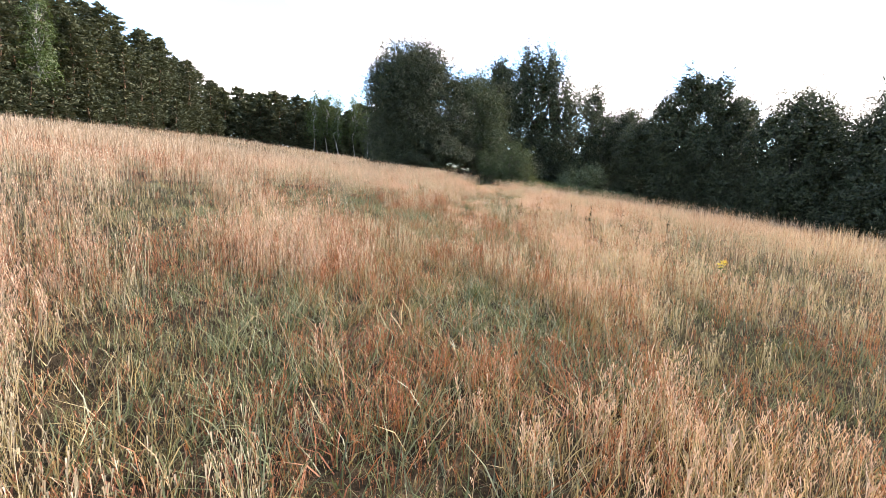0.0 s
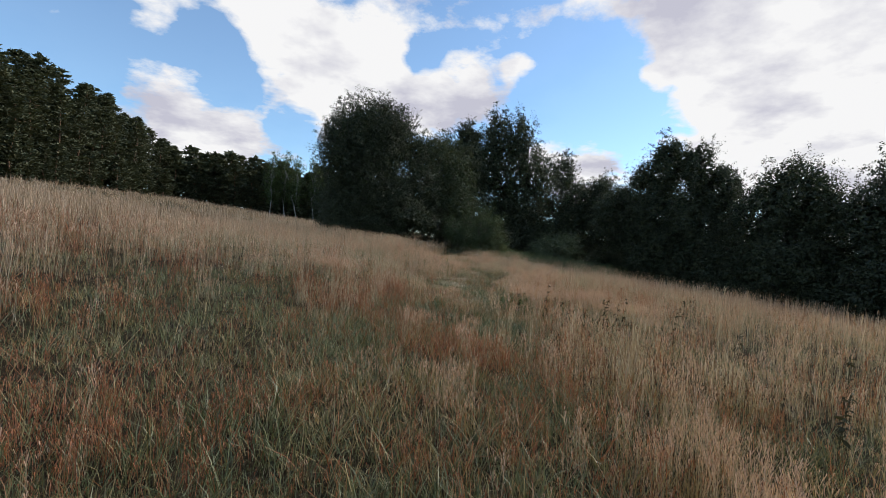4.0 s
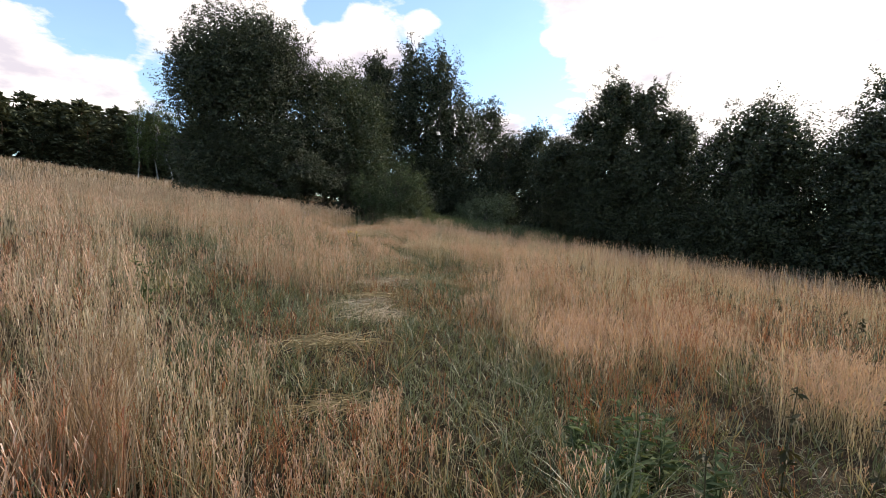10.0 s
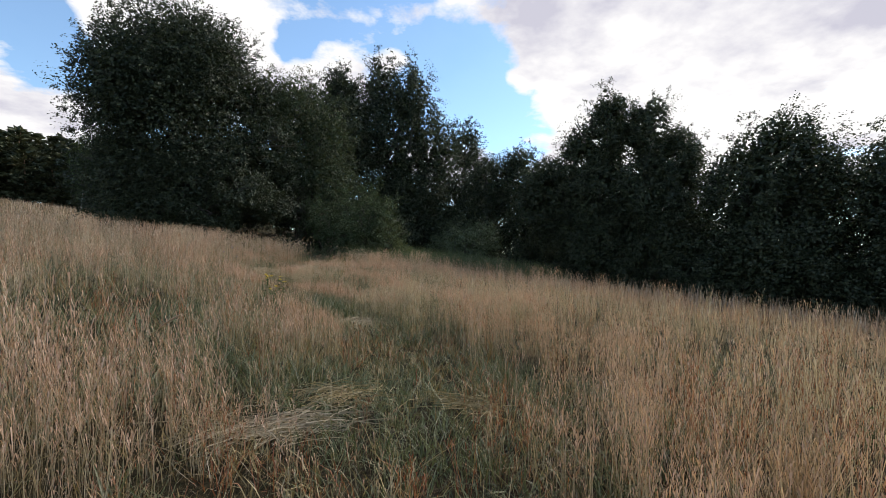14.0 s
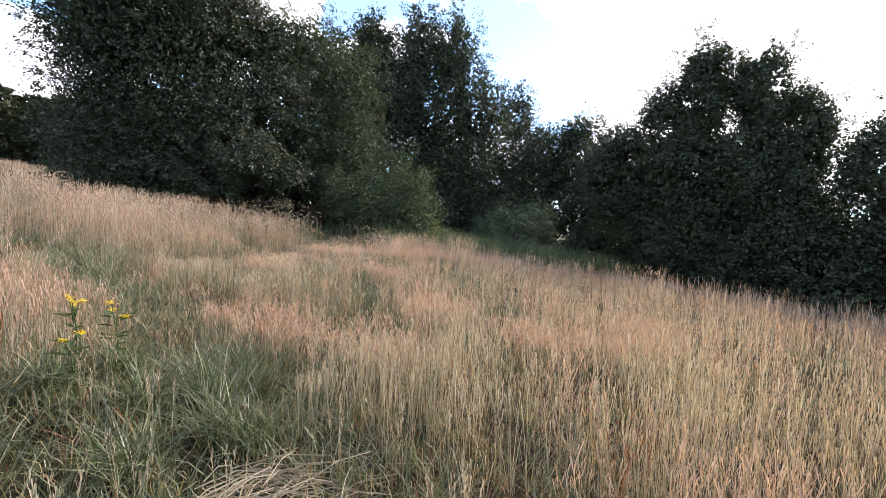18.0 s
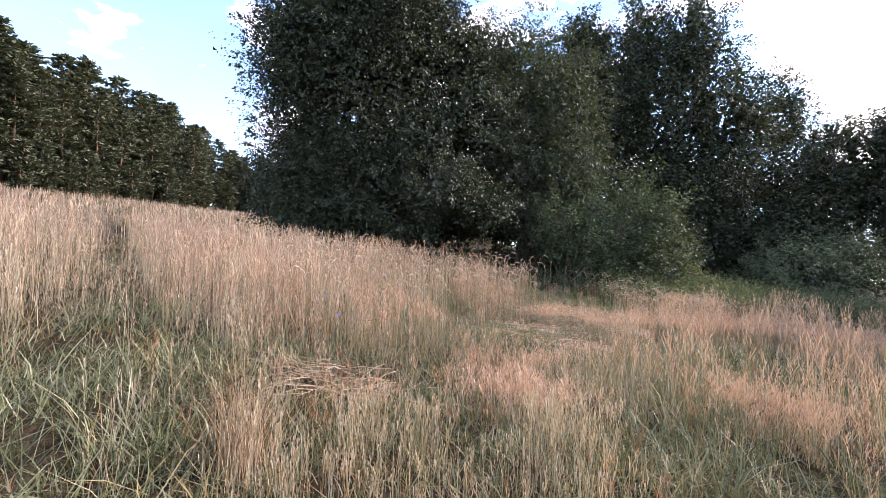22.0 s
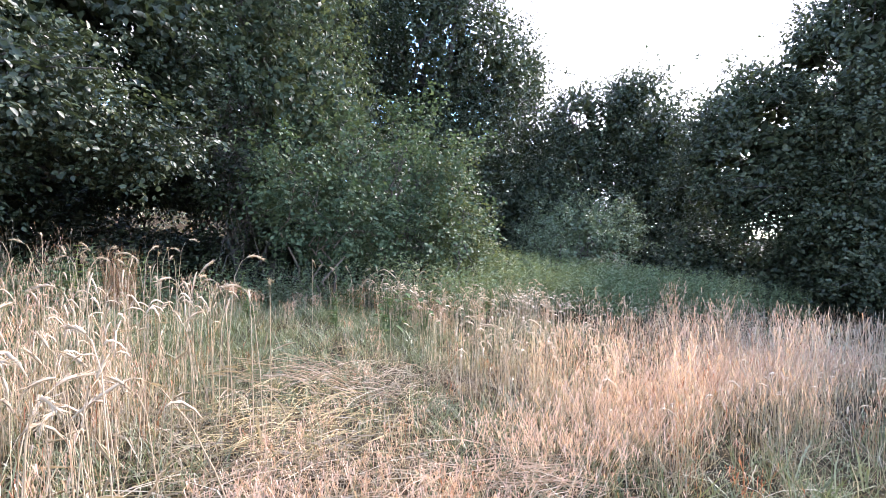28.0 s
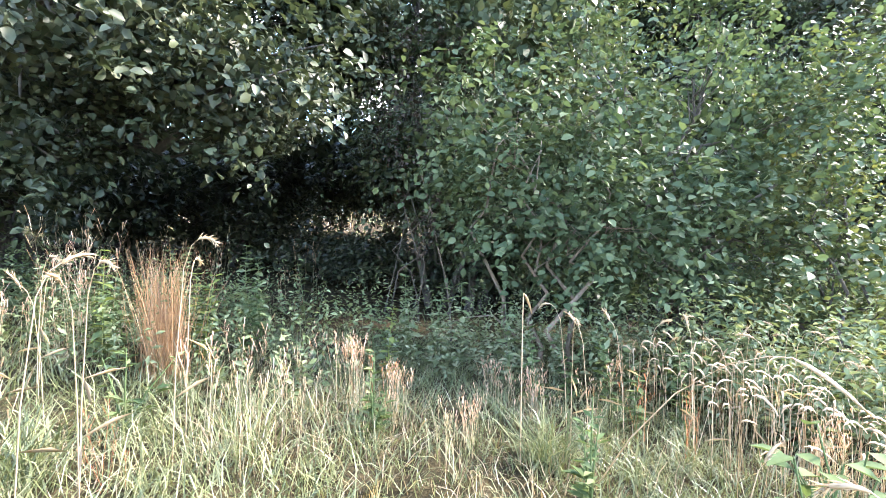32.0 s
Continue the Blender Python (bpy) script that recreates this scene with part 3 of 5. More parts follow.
        for k in range(5):
            s = (pick == k) & ~bare
            each = full if k > 1 else int(full * (0.6 if zone == "beside" else 0.75))
            n = int(s.sum()) * each
            wide = (0.06 if k in (2, 3, 4) else 0.04) * fat ** 0.8
            bx = np.repeat(x[s], each) + rng.normal(0, wide, n)
            by = np.repeat(y[s], each) + rng.normal(0, wide, n)
            h = np.repeat(height[s], each) * rng.uniform(0.38, 1.2, n)
            h = np.minimum(h, 0.32 + 0.32 * np.maximum(0, np.abs(bx - path_x(by)) - 0.4))
            bins.setdefault((k, {"start": 0, "near": 0, "mid": 0, "beside": 1}.get(zone, 2)), []).append((bx, by, np.clip(h, 0.05, 1.0), fat * np.ones(n)))
    for k, (name, mat, label, width, levels, shape, bend, tallness) in enumerate(GRASSES):
        for reach, ending in enumerate(("", ", beside the walked line", ", farther off in the field")):
            x, y, h, fat = (np.concatenate(v) for v in zip(*bins[(k, reach)]))
            if k < 2 and reach < 2:
                pale = cream(x, y)
                for some, kind, stem, heads, words in ((~pale, name, STEM, PANICLE, label), (pale, "cream_grass", STEM, CREAM, "cream-coloured ripe grass with narrow seed heads")) if k == 0 else ((x == x, name, RUST, RUST, label),):
                    n = int(some.sum())
                    items, faces, tops = panicle(x[some], y[some], h[some] * tallness, fat[some] ** 0.8 * rng.uniform(0.7, 1.4, n), bend * rng.uniform(0.1, 1.4, n), (6, 3)[reach], 0.09, 0.3, 0.42 if heads is not CREAM else 0.2)
                    tagged(swarm(kind, items, faces, stem, None, None, heads, tops), words + ending, "grass", kind="stuff")
                continue
            lv, sh = (levels, shape) if k < 2 or reach == 0 else ([0, 1.0], [1.0, 0])
            items, faces = strip(x, y, h * tallness, width * fat * rng.uniform(0.55, 1.45, len(x)) * np.where(y < 14, 0.75, 1.0), bend * rng.uniform(0.2, 1.6, len(x)) * np.where(y < 14, 0.6, 1.0), lv, sh, 0.08 if k < 2 else np.where(y < 14, 0.2, 0.3)[:, None])
            tagged(swarm(name, items, faces, mat), label + ending, "grass", kind="stuff")


sow()


def sow_bents():
    """Thin-stemmed bent grass whose fine pinkish seed heads veil the field."""
    x1, y1 = field_points(-13, 13, -1.5, 40.0, 44)
    x2, y2 = field_points(-31, 27, -2.0, 44.0, 11)
    outer = np.abs(x2 - path_x(y2)) > 12.0
    x, y = np.concatenate([x1 + path_x(y1), x2[outer]]), np.concatenate([y1, y2[outer]])
    off = np.abs(x - path_x(y))
    far = np.clip((off - 5.5) / 12, 0, 1)
    green, flat, tall = blobs(x, y, GREEN_SPOTS), blobs(x, y, FLAT_SPOTS), blobs(x, y, TALL_SPOTS)
    stand = 0.6 * waves(x, y, 1.5, 21) + 0.4 * waves(x, y, 3.3, 22) + 0.35 * tall - 0.6 * green - 0.5 * flat + 0.3 * far - 0.1 * np.clip((13 - y) / 5, 0, 1)
    keep = (off > 0.8) & (rng.uniform(0, 1, len(x)) > 0.3 * cream(x, y)) & (rng.uniform(0, 1, len(x)) < np.clip((stand - 0.41) / 0.17, 0, 1)) & ~((y > 37.5) & (x > -6)) & (rye_zone(x, y) < 0.5)
    x, y, off = x[keep], y[keep], off[keep]
    n = len(x)
    low = 1 - 0.25 * (y < 14) * (off < 5)
    h = np.minimum((0.42 + 0.16 * waves(x, y, 1.5, 21) + 0.06 * np.clip((off - 3.5) / 7, 0, 1)) * low * rng.uniform(0.7, 1.15, n), 0.3 + 0.5 * np.maximum(0, off - 0.5))
    for some, spikes, ending in ((off < 6, 5, ""), (off >= 6, 3, ", farther off in the field")):
        m = int(some.sum())
        items, faces, tops = panicle(x[some], y[some], h[some], np.clip(off[some] / 2.6, 1.0, 3.6) * rng.uniform(0.7, 1.3, m), 0.12 * rng.uniform(0.2, 1.5, m), spikes, 0.06, 0.28, 0.55)
        tagged(swarm("bent_grass", items, faces, STEM, None, None, PANICLE, tops), "thin bent grass with a haze of pinkish seed heads" + ending, "grass", kind="stuff")


sow_bents()


def sow_drifts():
    """Soft pinkish bent grass in dense drifts: x, y, radius, height, how far it is laid over."""
    spots = [(3.0, 15.9, 0.45, 0.46, 0.3), (3.6, 16.6, 0.6, 0.48, 0.3), (4.5, 16.3, 0.6, 0.5, 0.3), (5.3, 17.3, 0.8, 0.5, 0.3), (4.7, 14.9, 0.5, 0.42, 0.3), (5.6, 15.5, 0.6, 0.44, 0.3), (-1.6, 16.5, 0.6, 0.5, 0.3), (2.9, 25.5, 0.4, 0.42, 0.4), (3.6, 25.1, 0.4, 0.42, 0.4), (5.3, 25.9, 0.6, 0.46, 0.4), (6.4, 25.7, 0.7, 0.46, 0.4), (4.6, 27.2, 0.6, 0.46, 0.4), (7.6, 27.0, 0.8, 0.48, 0.4),
             (2.4, 29.6, 0.4, 0.42, 0.4), (4.3, 30.2, 0.5, 0.46, 0.5), (3.0, 34.7, 0.35, 0.36, 1.1), (3.8, 34.5, 0.35, 0.34, 1.1), (4.6, 34.8, 0.45, 0.46, 0.9), (5.3, 35.0, 0.45, 0.56, 0.7), (6.1, 35.3, 0.5, 0.6, 0.6), (7.0, 35.4, 0.55, 0.6, 0.5), (8.2, 35.7, 0.6, 0.6, 0.5), (9.5, 35.8, 0.7, 0.6, 0.5)]
    x, y, h, lay = [], [], [], []
    for px, py, wide, tall, over in spots:
        n = int((620 if py < 34 else 470) * wide)
        x.append(rng.normal(px, wide * 0.55, n))
        y.append(rng.normal(py, wide * 0.4, n))
        h.append(tall * rng.uniform(0.7, 1.15, n))
        lay.append(over * rng.uniform(0.4, 1.3, n))
    x, y, h, lay = (np.concatenate(v) for v in (x, y, h, lay))
    items, faces, tops = panicle(x, y, h, rng.uniform(0.9, 1.6, len(x)), lay, 7, 0.09, 0.36, 0.55)
    tagged(swarm("drifting_grass", items, faces, STEM, None, None, PANICLE, tops), "soft pinkish grass leaning over in dense drifts", "grass", kind="stuff")


sow_drifts()


def sow_underlay():
    """Short dense blades close to the soil along the walked line."""
    x, y = field_points(-1.5, 1.5, 0.4, 42.0, 620)
    x2, y2 = field_points(-3.8, 3.8, -0.5, 42.0, 210)
    x3, y3 = field_points(-7.5, 7.5, -1.0, 15.0, 130)
    x, y = np.concatenate([x, x2, x3]), np.concatenate([y, y2, y3])
    x = x + path_x(y)
    tuft = waves(x, y, 9.0, 31)
    keep = rng.uniform(0, 1, len(x)) < 0.35 + 0.9 * tuft
    x, y, tuft = x[keep], y[keep], tuft[keep]
    green = waves(x, y, 1.5, 21) + 0.3 * rng.normal(0, 1, len(x)) - 0.55 * np.clip((y - 36.5) / 1.5, 0, 1) < 0.5
    red = ~green & (rng.uniform(0, 1, len(x)) < (0.25 + 0.6 * blobs(x, y, RUST_SPOTS)) * (y < 30))
    for name, mat, pick, label in (("short_green_grass", GREEN, green, "short green grass close to the soil"), ("short_reddish_grass", RUST, red, "short rust-brown grass close to the soil"), ("short_dry_grass", GOLD, ~green & ~red & (y < 30), "short yellowing grass close to the soil"), ("short_withered_grass", PALE, ~green & ~red & (y >= 30), "short withered grass close to the soil")):
        close = np.abs(x - path_x(y)) < 1.5
        for some, lv, sh, ending in ((pick & close, [0, 0.55, 1.0], [1.0, 0.85, 0], ""), (pick & ~close, [0, 1.0], [1.0, 0], ", beside the walked line")):
            n = int(some.sum())
            items, faces = strip(x[some], y[some], rng.uniform(0.07, 0.2, n) * (0.6 + 0.9 * tuft[some]) * np.where(y[some] < 13, 1.25, 1.0), rng.uniform(0.0035, 0.008, n), rng.uniform(0.1, 1.0, n), lv, sh, 0.34)
            tagged(swarm(name, items, faces, mat), label + ending, "grass", kind="stuff")


sow_underlay()

# ---- tall rye with nodding ears ----


def rye_items(x, y, height, nod, way):
    """Stem and ear of each stalk as one bent ribbon pair, the ear a plump spindle."""
    n = len(x)
    z = land(x, y) - 0.02
    t = np.array([0, 0.86, 0.92, 0.98, 1.05, 1.10])
    wide = np.array([0.002, 0.0014, 0.0055, 0.0065, 0.005, 0.001])
    lean = rng.normal(0, 0.07, (n, 2))
    items = np.zeros((n, len(t) * 3, 3))
    for i, f in enumerate(t):
        b = max(0.0, f - 0.8) / 0.3
        out = nod * 0.14 * b ** 1.3
        up = height * min(f, 0.86) + np.where(b > 0.2, (0.2 * height) * (np.minimum(f, 1.1) - 0.86) / 0.24 * (1 - 1.5 * nod * b), 0.0)
        cx = x + lean[:, 0] * height * f + np.cos(way) * out
        cy = y + lean[:, 1] * height * f + np.sin(way) * out
        for j in range(3):
            a = way + 2.094 * j
            items[:, 3 * i + j] = np.stack([cx + np.cos(a) * wide[i], cy + np.sin(a) * wide[i], z + up + (np.sin(2.094 * j) * wide[i] * nod)], -1)
    faces = []
    for i in range(len(t) - 1):
        for j in range(3):
            k = (j + 1) % 3
            faces.append((3 * i + j, 3 * i + k, 3 * i + 3 + k, 3 * i + 3 + j))
    return items, faces


def sow_rye():
    x, y = field_points(-9, 3.4, 29.5, 39.4, 32)
    x2, y2 = field_points(2.0, 12, 34.6, 40.6, 22)
    x3, y3 = field_points(4.0, 8.2, 38.6, 40.7, 75)
    x, y = np.concatenate([x, x2, x3]), np.concatenate([y, y2, y3])
    off = x - path_x(y)
    keep = (np.abs(off) > 0.55) & (blobs(x, y, FLAT_SPOTS) < 0.45) & ((rye_zone(x, y) > 0) | ((off > 0.6) & (y > 34.5))) & (land(x, y) > -5)
    keep &= ~((y > 37.4) & (x > 0.2) & (x < 5 - 1.2 * (y > 39.2))) & ((y < 38.6) | (waves(x, y, 2.2, 52) > 0.4))
    x, y = x[keep], y[keep]
    tall = np.where(rye_zone(x, y) > 0, 0.98, 0.66) * rng.uniform(0.72, 1.12, len(x))
    items, faces = rye_items(x, y, tall, rng.uniform(0.25, 1.0, len(x)), rng.normal(-0.4, 1.0, len(x)))
    tagged(swarm("rye_stand", items, faces, RYE), "ripe pale-gold rye stalks with nodding bristly ears", "rye", kind="stuff")


sow_rye()

# ---- trees and shrubs ----


def unit(v):
    return v / np.maximum(np.linalg.norm(v, axis=-1, keepdims=True), 1e-6)


def leaf_items(at, axis, face, length, width, rounded):
    """Leaves: each a blade folded along its midrib, from its stalk at `at` along `axis`."""
    axis = unit(axis)
    side = unit(np.cross(axis, face))
    face = np.cross(side, axis)
    length, width = length[:, None], width[:, None]
    base, tip = at, at + axis * length - face * length * 0.12
    if not rounded:
        mid = at + axis * length * 0.5
        left, right = mid - side * width / 2 + face * width * 0.18, mid + side * width / 2 + face * width * 0.18
        return np.stack([base, left, tip, right], 1), [(0, 2, 1), (0, 3, 2)]
    low, high = at + axis * length * 0.28, at + axis * length * 0.64
    parts = [base, low - side * width * 0.46 + face * width * 0.14, high - side * width * 0.44 + face * width * 0.12, tip, high + side * width * 0.44 + face * width * 0.12, low + side * width * 0.46 + face * width * 0.14]
    return np.stack(parts, 1), [(0, 3, 2, 1), (0, 5, 4, 3)]


def tube(points, radii, sides=6):
    """A tapered, bent limb as vertices and faces."""
    points = [Vector(p) for p in points]
    verts, faces = [], []
    for i, (p, r) in enumerate(zip(points, radii)):
        way = (points[min(i + 1, len(points) - 1)] - points[max(i - 1, 0)]).normalized()
        a = way.orthogonal().normalized()
        b = way.cross(a)
        verts += [p + (a * math.cos(6.2832 * k / sides) + b * math.sin(6.2832 * k / sides)) * r for k in range(sides)]
    for i in range(len(points) - 1):
        for k in range(sides):
            n = (k + 1) % sides
            faces.append((i * sides + k, i * sides + n, (i + 1) * sides + n, (i + 1) * sides + k))
    faces.append(tuple(range((len(points) - 1) * sides, len(points) * sides)))
    return verts, faces


def bent(a, b, sag, r, steps=5):
    """Points from a to b along a wandering curve."""
    a, b = Vector(a), Vector(b)
    out = []
    for i in range(steps + 1):
        f = i / steps
        p = a.lerp(b, f)
        p.z += sag * math.sin(math.pi * f)
        if 0 < i < steps:
            p += Vector(r.normal(0, 0.05, 3)) * (b - a).length
        out.append(p)
    return out


def part(name, verts, faces, mat, parent, label="", smooth=True):
    ob = mesh_object(name, verts, faces, mat, smooth)
    ob.parent = parent
    return tagged(ob, label)


def ripple(p, k, seed):
    """Cheap smooth noise in space, between 0 and 1."""
    r = np.random.default_rng(seed)
    total = np.zeros(len(p))
    for i in range(6):
        total += np.sin(p @ (unit(r.normal(0, 1, 3)) * k * (1 + 0.3 * i)) + r.uniform(0, 6.283))
    return np.clip(0.5 + total / 5, 0, 1)


def broadleaf(name, label, x, y, lobes, sprays, leaf, mat, trunk, seed, wood=BARK, rounded=False, category="tree", group="", stems=1, per=14, reach=0.5, droop=0.35, inner=110, inner_leaf=0.34, bump=0.12, gaps=0.2, lift=0.25, dead=0, clump=0.38):
    """A tree or shrub: trunk, limbs and boughs into each lobe (dx, dy, height of its middle, rx, ry, rz), and a crown of leafy twigs that ends in separate leaves."""
    r = np.random.default_rng(seed)
    z0 = ground_z(x, y)
    root = tagged(new(name), label, category, group)
    root.location = (x, y, z0 - 0.05)
    top = max(l[2] for l in lobes)
    for s in range(stems):
        foot = (r.normal(0, 0.3) if stems > 1 else 0, r.normal(0, 0.3) if stems > 1 else 0, -0.1)
        head = (lobes[s % len(lobes)][0] * 0.6, lobes[s % len(lobes)][1] * 0.6, top * r.uniform(0.8, 1.0))
        pts = bent(foot, head, 0, r, 7)
        part("trunk", *tube(pts, [trunk * (1.3 if i == 0 else 1.0 - 0.12 * i) for i in range(8)], 8), wood, root)
    mids, sizes = np.array([l[:3] for l in lobes], float), np.array([l[3:6] for l in lobes], float)
    area = sizes[:, 0] * sizes[:, 1] + sizes[:, 0] * sizes[:, 2] + sizes[:, 1] * sizes[:, 2]
    spots, outs, deep, girth = [], [], [], []
    for i, lobe in enumerate(lobes):
        count = max(12, int(1.45 * sprays * area[i] / area.sum()))
        u = unit(r.normal(0, 1, (count, 3)))
        swell = 1 + bump * (2 * ripple(u * sizes[i], 2.6, seed + 7 * i) - 1) + 0.5 * bump * (2 * ripple(u * sizes[i], 6.0, seed + 7 * i + 3) - 1)
        c = mids[i] + u * sizes[i] * (swell - np.abs(r.normal(0, 0.10, count)))[:, None]
        crowd = np.full(count, 9.0)
        for j in range(len(lobes)):
            if j != i:
                crowd = np.minimum(crowd, np.linalg.norm((c - mids[j]) / sizes[j], axis=1))
        open_at = gaps * np.clip((c[:, 2] / top - 0.3) / 0.35, 0, 1)
        keep = (crowd > 0.78) & (ripple(c, 4.6, seed + 90) > clump * r.uniform(0.85, 1.15, count)) & (ripple(c, 2.1, seed + 50) > open_at * r.uniform(0.6, 1.4, count)) & (c[:, 2] + z0 > land(c[:, 0] + x, c[:, 1] + y) + 0.25)
        spots.append(c[keep])
        outs.append(u[keep])
        k = int((1.3 if inner_leaf > 0.3 else 1.0) * inner * area[i] * ((2.3 if rounded else 1.8) if mids[i][2] < 0.45 * top else 1.0))
        f = 0.3 + 0.62 * np.sqrt(r.uniform(0, 1, k))
        d = mids[i] + unit(r.normal(0, 1, (k, 3))) * sizes[i] * f[:, None]
        some = ripple(d, 2.1, seed + 50) > 1.1 * gaps * np.clip((d[:, 2] / top - 0.3) / 0.35, 0, 1)
        deep.append(d[some])
        girth.append(((1.65 - 1.4 * f) * (0.6 if rounded and mids[i][2] < 0.4 * top else 1.0))[some])
        hub = Vector(lobe[:3])
        start = Vector((0, 0, min(max(lobe[2] - lobe[5] * 0.8, top * 0.12), top * 0.7)))
        verts, faces = tube(bent(start, hub, 0.2, r), [trunk * 0.45 * (1 - 0.14 * q) for q in range(6)])
        tips = spots[-1]
        for q in range(min(len(tips), 16)):
            v, f = tube(bent(start.lerp(hub, r.uniform(0.3, 1.0)), tips[q], 0.15, r, 3), [trunk * 0.16, trunk * 0.11, trunk * 0.07, trunk * 0.03], 4)
            faces += [tuple(n + len(verts) for n in w) for w in f]
            verts += v
        part("limb", verts, faces, wood, root)
    spots, outs, deep, girth = np.concatenate(spots), np.concatenate(outs), np.concatenate(deep), np.concatenate(girth)
    above = deep[:, 2] + z0 > land(deep[:, 0] + x, deep[:, 1] + y) + 0.35
    deep, girth = deep[above], girth[above]
    n = len(spots)
    way = unit(outs * 0.75 + r.normal(0, 0.45, (n, 3)) + np.array([0, 0, lift]))
    long = reach * np.exp(r.normal(-0.1, 0.38, n))
    m = n * per
    share = (np.tile(np.arange(per), n) + r.uniform(0, 1, m)) / per
    way, long, out = np.repeat(way, per, 0), np.repeat(long, per), np.repeat(outs, per, 0)
    at = np.repeat(spots, per, 0) + way * (share * long)[:, None] + r.normal(0, 0.11, (m, 3)) * long[:, None]
    at[:, 2] -= droop * long * share ** 2
    side = unit(np.cross(way, np.array([0, 0, 1.0]) + r.normal(0, 0.3, (m, 3)))) * np.where(np.tile(np.arange(per), n) % 2, 1, -1)[:, None]
    axis = way * 0.6 + side * 0.8 + r.normal(0, 0.4, (m, 3)) - np.array([0, 0, 0.3])
    face = out * 0.45 + r.normal(0, 0.42, (m, 3)) + np.array([0, 0, 0.8])
    size = leaf * r.uniform(0.6, 1.3, m)
    items, faces = leaf_items(at, axis, face, size, size * (0.68 if rounded else 0.62), rounded)
    crown = swarm("crown", items, faces, mat, root)
    m = len(deep)
    size = inner_leaf * girth * r.uniform(0.7, 1.2, m)
    items, faces = leaf_items(deep, r.normal(0, 1, (m, 3)), r.normal(0, 1, (m, 3)), size, size * 0.75, False)
    swarm("inner_leaves", items, faces, mat, crown)
    for k in range(dead):
        a = r.uniform(-2.6, -0.5)
        end = Vector((math.cos(a) * r.uniform(0.9, 1.6), math.sin(a) * r.uniform(0.5, 1.0), r.uniform(0.35, 1.1)))
        part("dead_branch", *tube(bent((0, 0, 0.15), end, 0.25, r, 4), [0.013, 0.011, 0.009, 0.006, 0.003], 5), TWIG, root, "bare pale dry branch")
    return root


def conifer(name, label, height, seed, bare, reach, boughs, peak=0.35, grain=1.0, blunt=0.8, mat=NEEDLE, wood=PINE_BARK):
    """A conifer: trunk, boughs that shorten towards the top, and needles in flat plates along them."""
    r = np.random.default_rng(seed)
    root = tagged(new(name), label, "tree", "forest edge")
    part("trunk", *tube([(0.3 * math.sin(i * 1.3 + seed), 0.3 * math.cos(i + seed), -0.3 + i * height / 6) for i in range(7)], [0.24 * (1.1 - i / 6.5) for i in range(7)], 7), wood, root)
    at, axis = [], []
    for k in range(boughs):
        f = (k + r.uniform(0, 1)) / boughs
        a, z = 2.4 * k + r.normal(0, 0.4), height * (bare + (1 - bare) * f)
        grow = min(1.0, (0.35 + 0.65 * f / peak)) if f < peak else max(0.03, 1 - (f - peak) / (1 - peak)) ** blunt
        length = reach * grow * r.uniform(0.6, 1.15)
        out = np.array([math.cos(a), math.sin(a), 0.0])
        rise = r.uniform(-0.05, 0.3) * length
        if k % 7 == 0:
            end = out * length + np.array([0, 0, z + rise])
            part("branch", *tube([(0, 0, z - 0.3), tuple(end * np.array([0.5, 0.5, 1]) - (0, 0, 0.2)), tuple(end)], [0.06, 0.04, 0.015], 3), wood, root)
        for share, many, spread in ((0.35, 6, 0.3), (0.66, 12, 0.42), (0.95, 18, 0.5)):
            c = out * length * share * r.uniform(0.88, 1.1) + np.array([0, 0, z + rise * share * share])
            off = r.normal(0, 1, (many, 3)) * np.array([spread, spread, 0.10]) * (0.55 + 0.45 * grow)
            off[:, 2] -= 0.22 * (off[:, 0] ** 2 + off[:, 1] ** 2)
            at.append(c + off)
            axis.append(out * 0.8 + r.normal(0, 0.6, (many, 3)) * np.array([1, 1, 0.4]) + np.array([0, 0, 0.3]))
    at, axis = np.concatenate(at), np.concatenate(axis)
    n = len(at)
    size = r.uniform(0.35, 0.85, n) * grain
    items, faces = leaf_items(at, axis, r.normal(0, 0.6, (n, 3)) + np.array([0, 0, 0.9]), size, size * 0.45, False)
    swarm("crown", items, faces, mat, root)
    return root


def put(ob, x, y, turn, size=1.0):
    """Stand a tree on the ground."""
    ob.matrix_basis = pose(x, y, ground_z(x, y) - 0.05, 0, 0, turn) @ Matrix.Diagonal((size, size, size, 1))
    return ob


